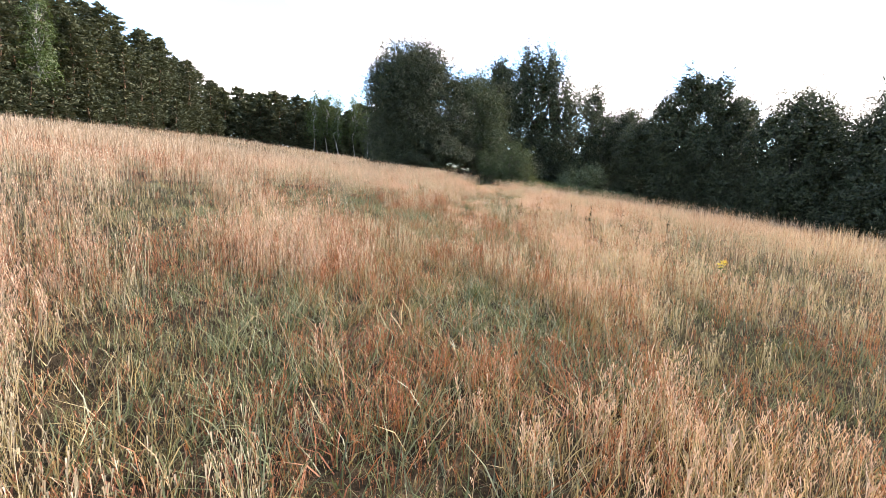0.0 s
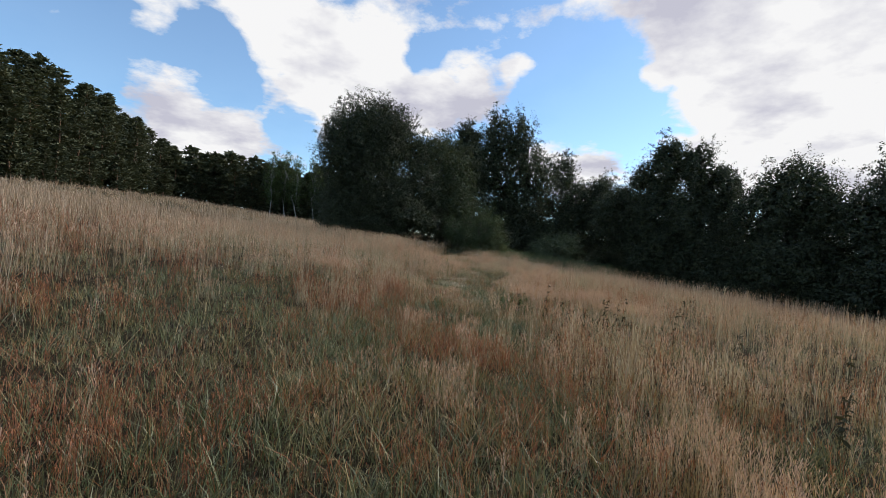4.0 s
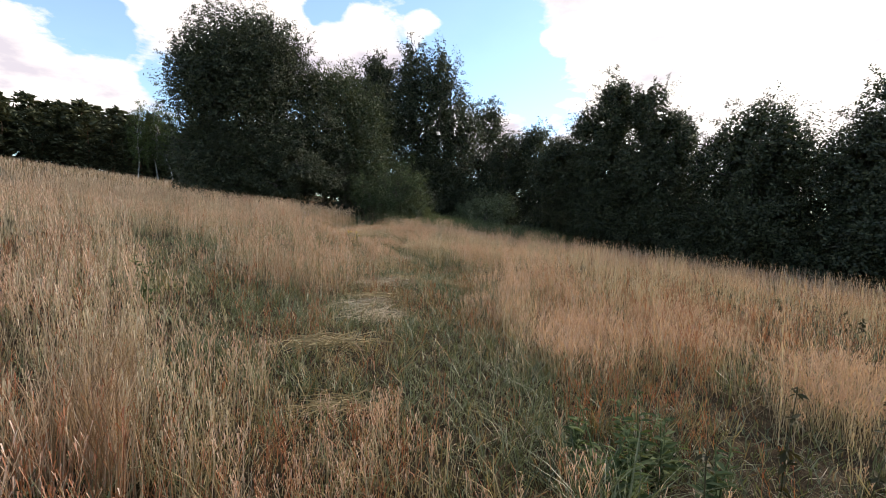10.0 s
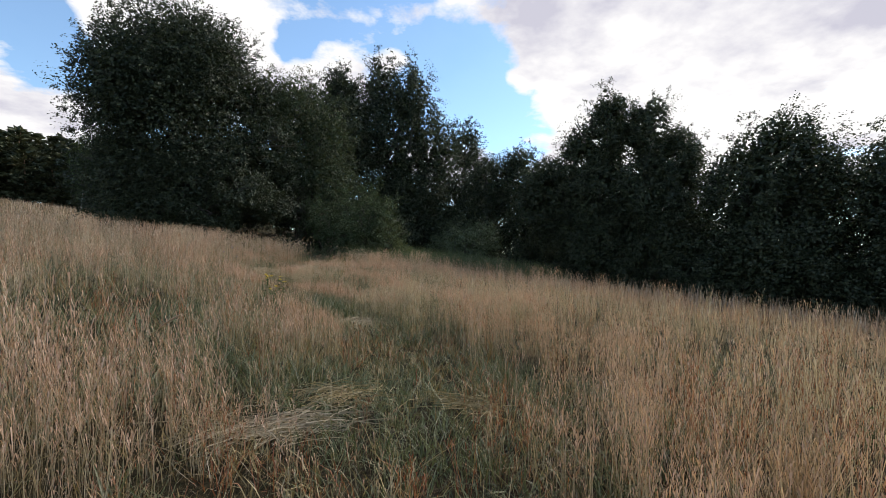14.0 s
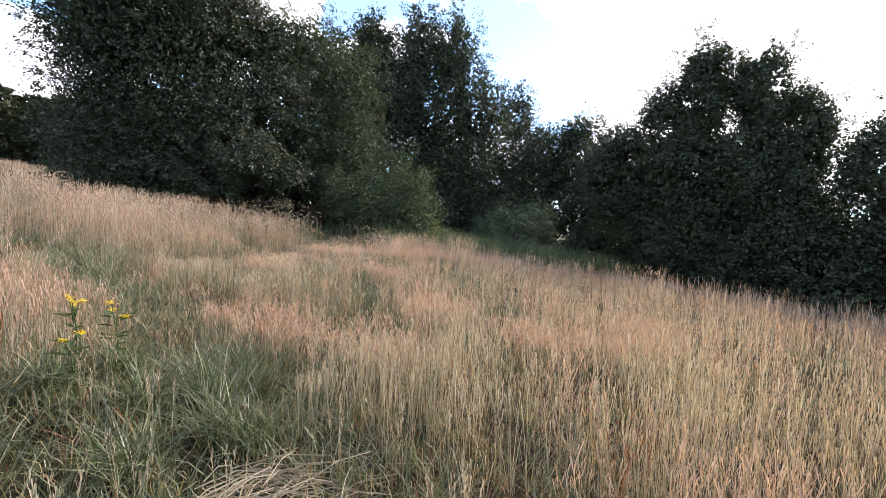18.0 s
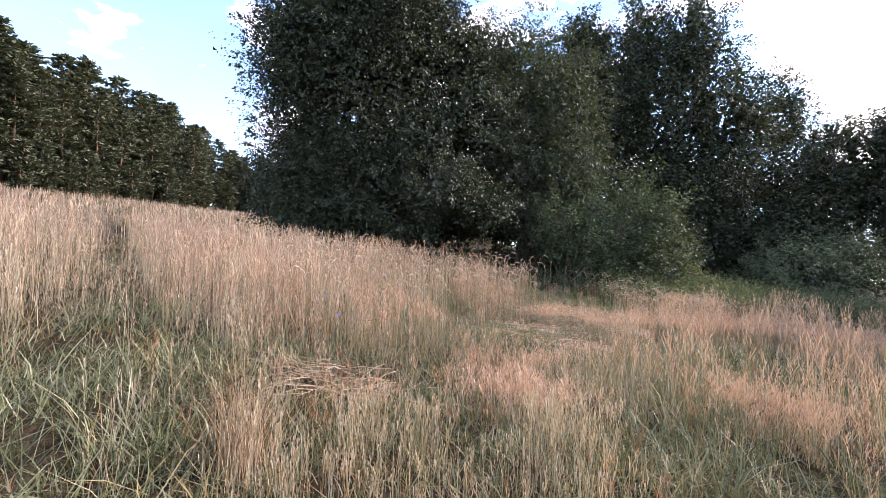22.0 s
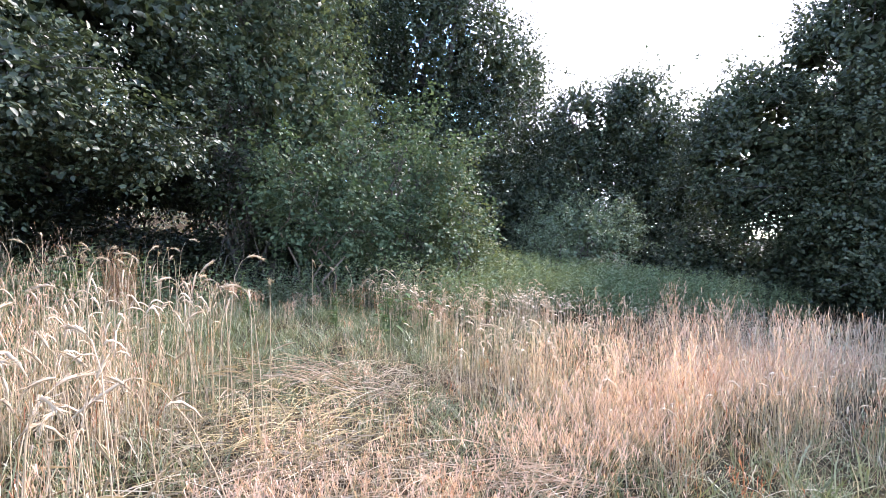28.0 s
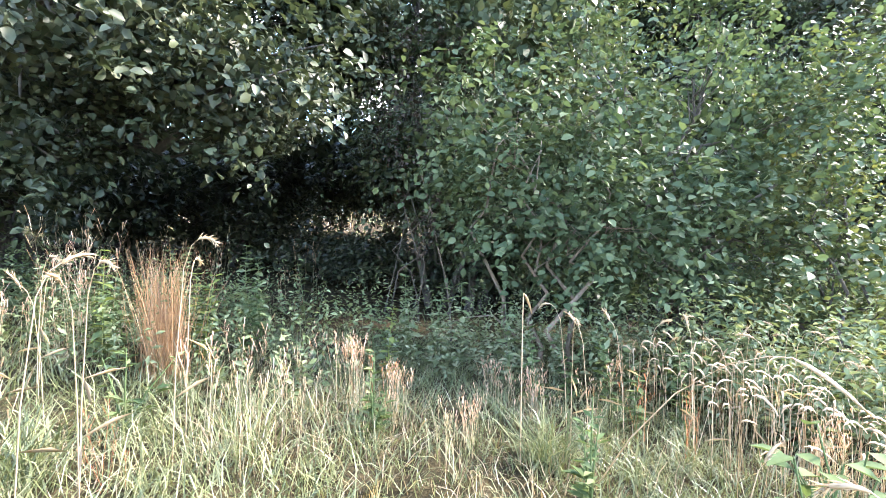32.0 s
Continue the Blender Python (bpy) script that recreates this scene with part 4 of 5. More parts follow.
def build_wood_edge():
    broadleaf("linden_tree", "big dense rounded dark-green tree with leaves down to the grass", -3.2, 43.0,
              [(-0.2, 0, 6.2, 4.25, 3.5, 5.0), (-0.05, 0, 8.8, 3.75, 3.1, 3.55), (0.9, -0.2, 8.9, 2.9, 2.4, 2.8), (-1.8, -1.3, 7.6, 2.4, 2.3, 2.9), (-2.0, -0.8, 3.2, 2.1, 2.0, 2.6), (1.0, -1.2, 3.2, 2.6, 2.0, 2.2), (-0.8, -1.8, 1.6, 2.4, 1.3, 1.1), (2.6, -1.0, 4.0, 1.7, 1.6, 1.8), (3.3, -2.4, 2.5, 1.5, 1.1, 0.9), (4.4, -1.7, 2.0, 1.3, 1.0, 0.7), (2.0, -2.3, 1.5, 1.5, 1.0, 0.7), (4.2, -0.5, 5.2, 1.5, 1.4, 1.7), (3.6, 0.3, 7.6, 1.2, 1.3, 1.6), (4.9, 0.3, 3.6, 1.0, 1.0, 1.2)],
              6600, 0.092, LEAF_DARK, 0.26, 11, rounded=True, stems=2, per=14, reach=0.42, inner=420, inner_leaf=0.27, clump=0.3, bump=0.09, gaps=0.03, lift=0.35)
    broadleaf("grey_alder_tree", "mid-green fine-leaved tree crowded against the rounded tree", 3.3, 44.4,
              [(-1.9, -0.2, 7.9, 1.3, 1.3, 2.7), (-0.9, 0, 8.2, 1.6, 1.5, 2.5), (0.7, 0.2, 7.0, 1.8, 1.6, 2.6), (-0.7, 0, 5.0, 1.9, 1.6, 2.2), (1.1, -0.4, 4.2, 1.8, 1.4, 2.0), (-0.3, -0.9, 2.3, 1.2, 0.7, 1.0)], 1900, 0.09, LEAF_MID, 0.06, 28, stems=4, per=15, reach=0.5, inner=285, inner_leaf=0.25, lift=0.1, droop=0.6)
    broadleaf("alder_tree", "dark-green tree crowded behind the big rounded tree", 4.6, 48.0,
              [(0, 0, 5.6, 3.0, 2.6, 4.2), (-1.6, 0, 8.8, 1.9, 1.9, 2.2), (0.6, 0.4, 8.6, 2.2, 2.2, 3.6), (1.0, 0.6, 11.0, 1.4, 1.4, 2.0)], 2175, 0.13, LEAF_DARK, 0.2, 12, inner=228)
    broadleaf("poplar_tree", "tall airy dark-green tree standing behind the shrubs", 9.6, 49.8,
              [(-1.0, 0.4, 12.4, 1.6, 1.5, 3.0), (1.0, -0.6, 12.0, 1.6, 1.5, 2.9), (0, 0, 8.8, 3.5, 2.6, 4.2), (2.8, -0.3, 8.4, 2.2, 2.0, 3.4), (-2.5, 0, 8.6, 2.1, 2.0, 3.4), (0.5, 0, 3.8, 4.4, 2.6, 3.4)], 3190, 0.13, LEAF_DARK, 0.26, 13, stems=2, inner=209, gaps=0.3, lift=0.45, reach=0.62, bump=0.16)
    broadleaf("alder_tree", "dark-green alder at the end of the nettle strip", 16.7, 53.4,
              [(-0.1, 0, 10.0, 1.6, 1.6, 3.0), (1.7, 0, 6.2, 2.6, 2.4, 3.4), (-1.8, 0, 5.4, 2.8, 2.4, 3.6), (0, -1.0, 2.4, 4.4, 2.0, 2.4)], 2030, 0.14, LEAF_DARK, 0.2, 14, inner=209, lift=0.4)
    broadleaf("alder_tree", "rounded dark-green alder beside the nettle strip", 19.8, 47.6,
              [(-1.2, 0, 7.4, 2.0, 2.0, 2.6), (0.8, 0.2, 6.2, 2.0, 2.0, 2.4), (0.2, -0.4, 3.6, 3.2, 2.6, 3.2)], 1740, 0.13, LEAF_DARK, 0.2, 15, inner=300)
    broadleaf("alder_tree", "slim dark-green alder behind the willow shrub", 16.6, 48.8,
              [(0, 0, 7.0, 1.5, 1.5, 2.2), (0, 0, 4.6, 2.2, 2.0, 3.0), (-1.6, 0, 3.0, 2.2, 1.8, 2.6)], 1305, 0.12, LEAF_DARK, 0.16, 27, inner=171, gaps=0.22)
    broadleaf("alder_tree", "tall dark-green alder with a narrow top and sky gaps", 20.1, 39.9,
              [(0.2, -0.4, 9.8, 1.35, 1.35, 2.5), (-0.9, 0.5, 7.6, 1.7, 1.7, 2.8), (-2.0, 2.4, 5.6, 2.4, 2.2, 3.1), (0.3, 0, 5.6, 3.0, 2.4, 3.2), (-0.3, 0.2, 3.0, 2.5, 2.2, 2.8)], 2175, 0.105, LEAF_DARK, 0.22, 16, per=17, inner=400, inner_leaf=0.34, gaps=0.22, lift=0.45, bump=0.18)
    broadleaf("alder_tree", "tall dark-green alder with a narrow top and sky gaps", 22.2, 38.0,
              [(-0.5, 0, 9.7, 1.35, 1.35, 2.4), (0.9, -0.6, 7.6, 1.8, 1.8, 2.6), (0, 0, 5.4, 3.2, 2.6, 3.4), (0.8, -0.8, 2.8, 3.6, 2.8, 2.8)], 2175, 0.105, LEAF_DARK, 0.22, 17, per=17, inner=400, inner_leaf=0.34, gaps=0.27, lift=0.45, bump=0.18)
    broadleaf("alder_tree", "rounded alder with a thin sunlit top", 25.0, 32.8,
              [(-0.2, -0.2, 7.4, 2.6, 2.6, 2.7), (-1.4, 1.0, 6.2, 2.2, 2.2, 2.3), (1.0, -1.0, 6.4, 2.2, 2.2, 2.2), (0, 0, 3.0, 3.9, 3.4, 3.0)], 2030, 0.12, LEAF_DARK, 0.2, 18, inner=340, gaps=0.33, lift=0.5, bump=0.14, reach=0.6)
    broadleaf("alder_tree", "tall dark-green alder at the field's lower side", 28.4, 27.6,
              [(0, 0, 8.6, 2.6, 2.6, 2.9), (-0.6, 0.8, 5.8, 3.6, 3.6, 3.4), (-0.8, -0.8, 3.0, 4.2, 4.0, 2.9)], 2030, 0.14, LEAF_DARK, 0.22, 19, inner=360, gaps=0.16, lift=0.4)
    for i, (x, y) in enumerate([(31.5, 20.5), (33.5, 13.0)]):
        broadleaf("alder_tree", "dark-green alder at the field's lower side", x, y, [(0, 0, 7.5, 3.4, 3.6, 3.6), (0, 0, 3.6, 4.4, 4.4, 3.6)], 700, 0.22, LEAF_DARK, 0.22, 30 + i, inner=260)
    # undergrowth that closes the lower edge
    for i, (x, y, w, h) in enumerate([(19.6, 42.4, 2.0, 2.2), (18.9, 44.6, 2.4, 2.8), (21.6, 38.9, 2.4, 2.2), (23.2, 34.6, 2.8, 2.2), (26.0, 29.8, 2.8, 2.2), (28.0, 24.0, 3.0, 2.4), (30.6, 16.5, 3.4, 2.6), (20.8, 46.2, 2.6, 3.2), (23.6, 42.0, 2.8, 2.8), (26.0, 38.0, 2.8, 2.8), (28.6, 33.0, 3.0, 3.0)]):
        broadleaf("bramble_shrub", "low dark bramble shrub under the alders", x, y, [(0, 0, h * 0.5, w, w * 0.8, h * 0.75)], 420, 0.13, LEAF_DARK, 0.04, 50 + i, category="shrub", group="undergrowth", stems=3, inner=360, gaps=0.05)
    for i, (x, y, w, h) in enumerate([(0.4, 46.6, 1.5, 0.8), (2.1, 46.0, 1.3, 0.75), (3.6, 46.2, 1.0, 1.3), (3.6, 52.5, 1.6, 2.4), (-4.2, 46.6, 1.8, 3.0), (-1.6, 47.0, 1.1, 2.6), (-6.0, 47.5, 2.4, 3.2), (-2.4, 48.5, 2.4, 3.0), (5.6, 45.6, 2.2, 3.4), (8.4, 46.8, 2.4, 3.0), (11.6, 49.5, 2.6, 3.2), (4.0, 44.6, 1.1, 2.6), (0.0, 48.0, 1.7, 4.1), (2.2, 47.6, 1.6, 4.0), (2.0, 50.2, 2.4, 5.2), (0.5, 64.0, 6.0, 4.0)]):
        broadleaf("elder_shrub", "dark leafy shrub filling the wood behind the front trees", x, y, [(0, 0, h * 0.5, w, w * 0.7, h * 0.7) if i < 12 else (0, 0, h * 0.64, w, w * 0.7, h * 0.36)], 260, 0.13, LEAF_DARK, 0.05, 70 + i, category="shrub", group="wood shrubs", stems=3, inner=209, gaps=0.1)
    broadleaf("hazel_shrub", "light-green leafy shrub at the wood's edge, yellowing leaves", 6.0, 42.4,
              [(0, 0, 2.2, 1.6, 1.4, 1.8), (0.2, -0.1, 3.3, 1.0, 0.9, 0.9), (-0.9, -0.2, 2.9, 0.9, 0.9, 1.0), (1.2, -0.2, 2.9, 0.8, 0.8, 0.9), (1.4, -0.2, 1.7, 0.9, 0.8, 0.9), (-1.4, -0.4, 1.8, 1.0, 0.8, 0.9), (0.3, -0.2, 1.3, 1.6, 0.8, 0.6)], 1750, 0.088, LEAF_LIGHT, 0.045, 21, rounded=True, category="shrub", stems=5, per=14, reach=0.55, inner=330, inner_leaf=0.13, lift=0.85, bump=0.34, gaps=0.28, dead=1, clump=0.56)
    # leaf colour already lightened for sunshine, on top of the sun lamp
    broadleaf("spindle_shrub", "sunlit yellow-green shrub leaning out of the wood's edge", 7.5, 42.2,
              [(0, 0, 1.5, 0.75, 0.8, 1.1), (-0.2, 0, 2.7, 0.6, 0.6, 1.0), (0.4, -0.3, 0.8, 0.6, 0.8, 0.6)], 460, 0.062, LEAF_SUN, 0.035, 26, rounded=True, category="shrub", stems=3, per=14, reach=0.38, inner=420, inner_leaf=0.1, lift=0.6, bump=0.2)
    broadleaf("dogwood_shrub", "dark-green broad-leaved shrub with pale dry branches below", 4.2, 41.5,
              [(0.1, 0, 1.6, 0.9, 0.8, 0.8), (0.9, -0.1, 1.4, 0.9, 0.6, 0.5), (-0.4, 0.3, 2.5, 0.8, 0.8, 0.8)], 480, 0.085, LEAF_LIGHT, 0.03, 24, rounded=True, category="shrub", wood=TWIG, stems=4, per=11, reach=0.36, inner=420, inner_leaf=0.12, dead=2)
    # its leaf colour is darkened to carry the shade under the branches
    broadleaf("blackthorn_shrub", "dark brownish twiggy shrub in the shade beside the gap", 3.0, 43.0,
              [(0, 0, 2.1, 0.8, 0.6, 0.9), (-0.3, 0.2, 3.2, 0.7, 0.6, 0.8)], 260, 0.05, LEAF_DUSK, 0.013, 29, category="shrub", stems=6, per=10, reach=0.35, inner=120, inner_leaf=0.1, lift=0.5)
    broadleaf("willow_shrub", "rounded grey-green willow shrub behind the nettles", 13.4, 45.0,
              [(0, 0, 1.7, 2.2, 1.9, 1.7), (1.2, 0.3, 2.3, 1.3, 1.3, 1.2), (-1.2, 0, 1.3, 1.4, 1.4, 1.2)], 1000, 0.085, LEAF_GREY, 0.05, 22, category="shrub", stems=4, reach=0.5, inner=260, inner_leaf=0.18, lift=0.7, bump=0.18, gaps=0.05)
    broadleaf("willow_shrub", "low dark-green shrub in the shade of the alders", 17.0, 44.0, [(0, 0, 1.1, 1.3, 1.2, 1.2)], 240, 0.11, LEAF_DARK, 0.05, 23, category="shrub", stems=3)


def build_forest():
    pines = [conifer("pine_tree", "tall Scots pine with reddish trunk and dark layered crown", 18, s, 0.06 + 0.07 * (s % 3), 3.7, 74 + 8 * (s % 2), 0.36 + 0.06 * (s % 2), 1.1, 0.62) for s in range(40, 45)]
    r = np.random.default_rng(3)
    spots = [(-58.5 - 5.0 * row + r.normal(0, 1.0), y + r.normal(0, 0.9), row) for row in range(3) for y in np.arange(56 + 1.5 * row, 126, 3.7 + 0.3 * row)]
    for i, (x, y, row) in enumerate(spots):
        src = pines[i % 5]
        ob = src if i < 5 else copy_thing(src, Matrix.Identity(4))
        put(ob, x, y, r.uniform(0, 360), (0.84, 1.1, 1.16)[row] * r.uniform(0.88, 1.08) * (1.0 if y < 108 else 1.0 - 0.016 * (y - 108)))
    young = [conifer("spruce_tree", "young dense dark conifer in the far tree row", 11, s, 0.02, 3.3, 46, 0.45, 1.5) for s in range(60, 62)]
    rows = [(x, 121.0, 0.95) for x in np.arange(-60, -2, 2.2)] + [(x, 125.0, 1.15) for x in np.arange(-60, 0, 2.8)] + [(-56.0, y, 0.55) for y in np.arange(56, 120, 3.1)] + [(-66.0, y, 1.0) for y in np.arange(56, 124, 3.4)]
    for i, (x, y, size) in enumerate(rows):
        src = young[i % 2]
        ob = src if i < 2 else copy_thing(src, Matrix.Identity(4))
        put(ob, x + r.normal(0, 0.8), y + r.normal(0, 1.2), r.uniform(0, 360), size * r.uniform(0.9, 1.12))
    kind = None
    for i, (x, y, s) in enumerate([(-33, 118, 1.0), (-30, 119, 1.05), (-27, 118, 1.0), (-23, 119, 1.05), (-19.5, 118, 1.0), (-16, 119, 1.05), (-12, 118, 1.0), (-56.5, 66, 1.15)]):
        if kind is None:
            kind = broadleaf("birch_tree", "slender birch with pale trunk and hanging light crown", x, y, [(0, 0, 9.4, 1.8, 1.8, 4.4), (0.3, 0, 12.6, 1.2, 1.2, 2.6), (0, 0, 6.2, 2.0, 2.0, 2.8)], 330, 0.26, BIRCH_LEAF, 0.14, 25, wood=BIRCH_BARK, group="far birches", per=12, reach=0.9, droop=1.2, lift=-0.1, inner=40, inner_leaf=0.4)
            continue
        put(copy_thing(kind, Matrix.Identity(4)), x, y, 50 * i, s)


build_wood_edge()
build_forest()

# ---- nettles and weeds ----


def weed_items(x, y, height, r, leaf, per):
    """Upright weeds: leaves in pairs up each stalk, smaller towards the top."""
    n = len(x)
    f = np.tile(np.linspace(0.2, 1.0, per), n)
    bx, by, bh = np.repeat(x, per), np.repeat(y, per), np.repeat(height, per)
    lean = np.repeat(r.normal(0, 0.12, (n, 2)), per, 0)
    at = np.stack([bx + lean[:, 0] * bh * f, by + lean[:, 1] * bh * f, land(bx, by) + bh * f], -1)
    a = r.uniform(0, 6.283, n * per)
    axis = np.stack([np.cos(a), np.sin(a), r.normal(0.25, 0.55, n * per)], -1)
    size = leaf * (1.15 - 0.6 * f) * r.uniform(0.7, 1.3, n * per)
    return leaf_items(at, axis, np.array([0, 0, 1.0]) + r.normal(0, 0.6, (n * per, 3)), size, size * 0.42, False)


def sow_weeds():
    r = np.random.default_rng(31)
    x, y = r.uniform(4.5, 21, 10500), r.uniform(38.4, 47, 10500)
    keep = (y > 39.9 + 0.08 * np.abs(x - 9) + 0.4 * np.sin(x * 1.7)) & (x < 19.2 - 0.5 * (y - 40)) & ~((y > 41) & (x < 8.2))
    x, y = x[keep], y[keep]
    items, faces = weed_items(x, y, (0.75 + 0.4 * np.clip((y - 39.8) / 1.5, 0, 1)) * r.uniform(0.8, 1.15, len(x)), r, 0.11, 14)
    tagged(swarm("nettle_patch", items, faces, NETTLE), "dense dark-green nettles along the wood's edge", "nettles", kind="stuff")
    x, y = r.uniform(2.9, 9.5, 1300), r.uniform(38.9, 41.4, 1300)
    keep = (y > 40.2 + 0.3 * np.sin(x * 1.9)) & (waves(x, y, 2.4, 51) > 0.38)
    x, y = x[keep], y[keep]
    items, faces = weed_items(x, y, r.uniform(0.45, 0.85, len(x)), r, 0.06, 22)
    tagged(swarm("pale_weed_patch", items, faces, PALE_WEED), "pale green feathery weeds in front of the shrubs", "weeds", kind="stuff")
    x, y = r.uniform(-4, 8, 1300), r.uniform(39.7, 42.4, 1300)
    keep = ~((x > 2.8) & (y < 41.2)) & (np.hypot(x - 2.2, y - 41.2) > 0.55) & (y > 39.0 + 0.5 * np.sin(x * 2.1)) & ((x > -1) | (y > 39.6))
    x, y = x[keep], y[keep]
    items, faces = weed_items(x, y, r.uniform(0.3, 0.8, len(x)), r, 0.075, 15)
    tagged(swarm("weed_patch", items, faces, NETTLE), "mixed green weeds under the outer branches", "weeds", kind="stuff")


sow_weeds()

# ---- trodden straw, flowers, single plants ----


def straw_mat(x, y, long, wide, turn, count, seed, colour=STRAW):
    """A mat of trodden stalks lying across one another."""
    r = np.random.default_rng(seed)
    a, b = r.normal(0, 0.42, count) * long, r.normal(0, 0.42, count) * wide
    c, s = math.cos(radians(turn)), math.sin(radians(turn))
    px, py = x + a * c - b * s, y + a * s + b * c
    way = radians(turn) + r.normal(0, 0.6, count)
    half = r.uniform(0.06, 0.24, count)
    lift = r.uniform(0.02, 0.09, count)
    rise = r.normal(0.0, 0.14, count)
    w = r.uniform(0.0006, 0.0012, count)
    rows = []
    for f in (-1, 0, 1):
        bx, by = px + np.cos(way) * half * f, py + np.sin(way) * half * f + (0.02 * (1 - abs(f)))
        bz = land(bx, by) + np.maximum(0.02, lift + rise * half * f + 0.02 * (1 - abs(f)))
        for q in (-1, 1):
            rows.append(np.stack([bx - np.sin(way) * w * q, by + np.cos(way) * w * q, bz + 0.002 * q], -1))
    mat = swarm("straw_mat", np.stack(rows, 1), [(0, 1, 3, 2), (2, 3, 5, 4)], colour, None, (x, y, ground_z(x, y)))
    return tagged(mat, "trodden pale straw lying flat across the grass", "straw", "trodden straw", "stuff")


for i, (x, y, long, wide, turn, count) in enumerate([(0.97, 15.35, 0.2, 0.12, 10, 70), (0.93, 16.5, 0.34, 0.14, 12, 150), (1.5, 18.2, 0.32, 0.16, 25, 140), (1.57, 18.75, 0.26, 0.14, 5, 100), (1.93, 19.95, 0.42, 0.18, 8, 190), (2.36, 20.5, 0.4, 0.2, 20, 110), (3.3, 20.25, 0.3, 0.16, -15, 90), (1.68, 18.7, 0.22, 0.12, 5, 70), (2.96, 23.5, 0.3, 0.24, 30, 100), (1.55, 17.55, 0.34, 0.2, 35, 150)]):
    straw_mat(x, y, long * 1.2, wide * 1.2, turn, count, 200 + i, STEM if i in (2, 4, 8, 9) else GOLD)
for i, (x, y, long, wide, turn, count) in enumerate([(0.95, 29.7, 0.5, 0.26, 15, 120), (0.78, 26.6, 0.3, 0.25, -25, 110), (2.74, 33.7, 0.6, 0.4, 20, 240), (2.3, 32.7, 0.45, 0.2, 5, 130), (3.25, 32.7, 0.5, 0.2, 12, 170), (3.1, 35.1, 0.75, 0.45, -8, 420), (4.3, 34.7, 0.7, 0.4, 10, 320), (3.2, 35.8, 0.6, 0.5, 35, 300), (3.45, 36.9, 0.75, 0.5, -30, 280), (4.3, 36.6, 0.7, 0.5, 40, 250)]):
    straw_mat(x, y, long * 1.4, wide * 1.7, turn, int(count * 0.9), 230 + i, (STRAW, PALE, STRAW, GOLD)[i % 4])


def stalk(name, root, points, radii, mat):
    v, f = tube(points, radii, 5)
    return part(name, v, f, mat, root)


def ragwort(x, y, height, heads, seed):
    """A flowering weed: branched stalk, narrow leaves, flat yellow flower heads."""
    r = np.random.default_rng(seed)
    root = tagged(new("ragwort_plant"), "green weed with clusters of bright yellow flowers in dry grass", "flower", "yellow flowers")
    root.location = (x, y, ground_z(x, y) - 0.02)
    stalk("stem", root, [(0, 0, 0), (0.02, 0.01, height * 0.5), (0.0, 0.02, height * 0.85)], [0.006, 0.005, 0.004], WEED)
    n = 26
    f = r.uniform(0.1, 0.85, n)
    a = r.uniform(0, 6.283, n)
    at = np.stack([np.zeros(n), np.zeros(n), f * height], -1)
    items, faces = leaf_items(at, np.stack([np.cos(a), np.sin(a), np.full(n, 0.4)], -1), np.tile([0, 0, 1.0], (n, 1)), r.uniform(0.06, 0.13, n), r.uniform(0.02, 0.035, n), False)
    swarm("leaves", items, faces, WEED, root)
    for k in range(heads):
        a, d = 6.283 * k / heads + r.normal(0, 0.3), r.uniform(0.015, 0.06)
        top = np.array([math.cos(a) * d, math.sin(a) * d, height * r.uniform(0.82, 1.05)])
        stalk("branch", root, [(0, 0.01, height * 0.7), tuple(top * np.array([0.6, 0.6, 0.97])), tuple(top)], [0.003, 0.0025, 0.002], WEED)
        m = 30
        c = top + np.concatenate([r.normal(0, 0.011, (m, 2)), r.normal(0, 0.006, (m, 1))], 1)
        q = r.uniform(0, 6.283, m)
        items, faces = leaf_items(c, np.stack([np.cos(q), np.sin(q), r.normal(0.15, 0.2, m)], -1), np.tile([0, 0, 1.0], (m, 1)), np.full(m, 0.018), np.full(m, 0.012), False)
        swarm("flower_head", items, faces, PETAL, root)


for i, (x, y, h, heads) in enumerate([(3.95, 6.3, 0.46, 8), (1.72, 24.72, 0.55, 4), (1.93, 24.74, 0.52, 3), (1.8, 24.5, 0.38, 2)]):
    ragwort(x, y, h, heads, 300 + i)


def thistle(x, y, height, seed):
    """A single dark-green upright weed."""
    r = np.random.default_rng(seed)
    root = tagged(new("thistle_plant"), "dark-green upright thistle among the dry grass", "weed", "weeds in the meadow")
    root.location = (x, y, ground_z(x, y) - 0.02)
    tips = [(r.normal(0, 0.05), r.normal(0, 0.05), height)] + [(r.normal(0, 0.09), r.normal(0, 0.09), height * r.uniform(0.6, 0.9)) for _ in range(2)]
    for k, tip in enumerate(tips):
        stalk("stem", root, [(0, 0, 0), (tip[0] * 0.4, tip[1] * 0.4, tip[2] * 0.55), tip], [0.006, 0.005, 0.002], WEED)
    n = 54
    f, a = r.uniform(0.08, 1.0, n), r.uniform(0, 6.283, n)
    who = np.array(tips)[r.integers(0, 3, n)]
    at = who * f[:, None]
    size = (0.13 - 0.075 * f) * r.uniform(0.7, 1.3, n)
    items, faces = leaf_items(at, np.stack([np.cos(a), np.sin(a), np.full(n, 0.35)], -1), np.tile([0, 0, 1.0], (n, 1)) + r.normal(0, 0.3, (n, 3)), size, size * 0.34, False)
    swarm("leaves", items, faces, WEED, root)


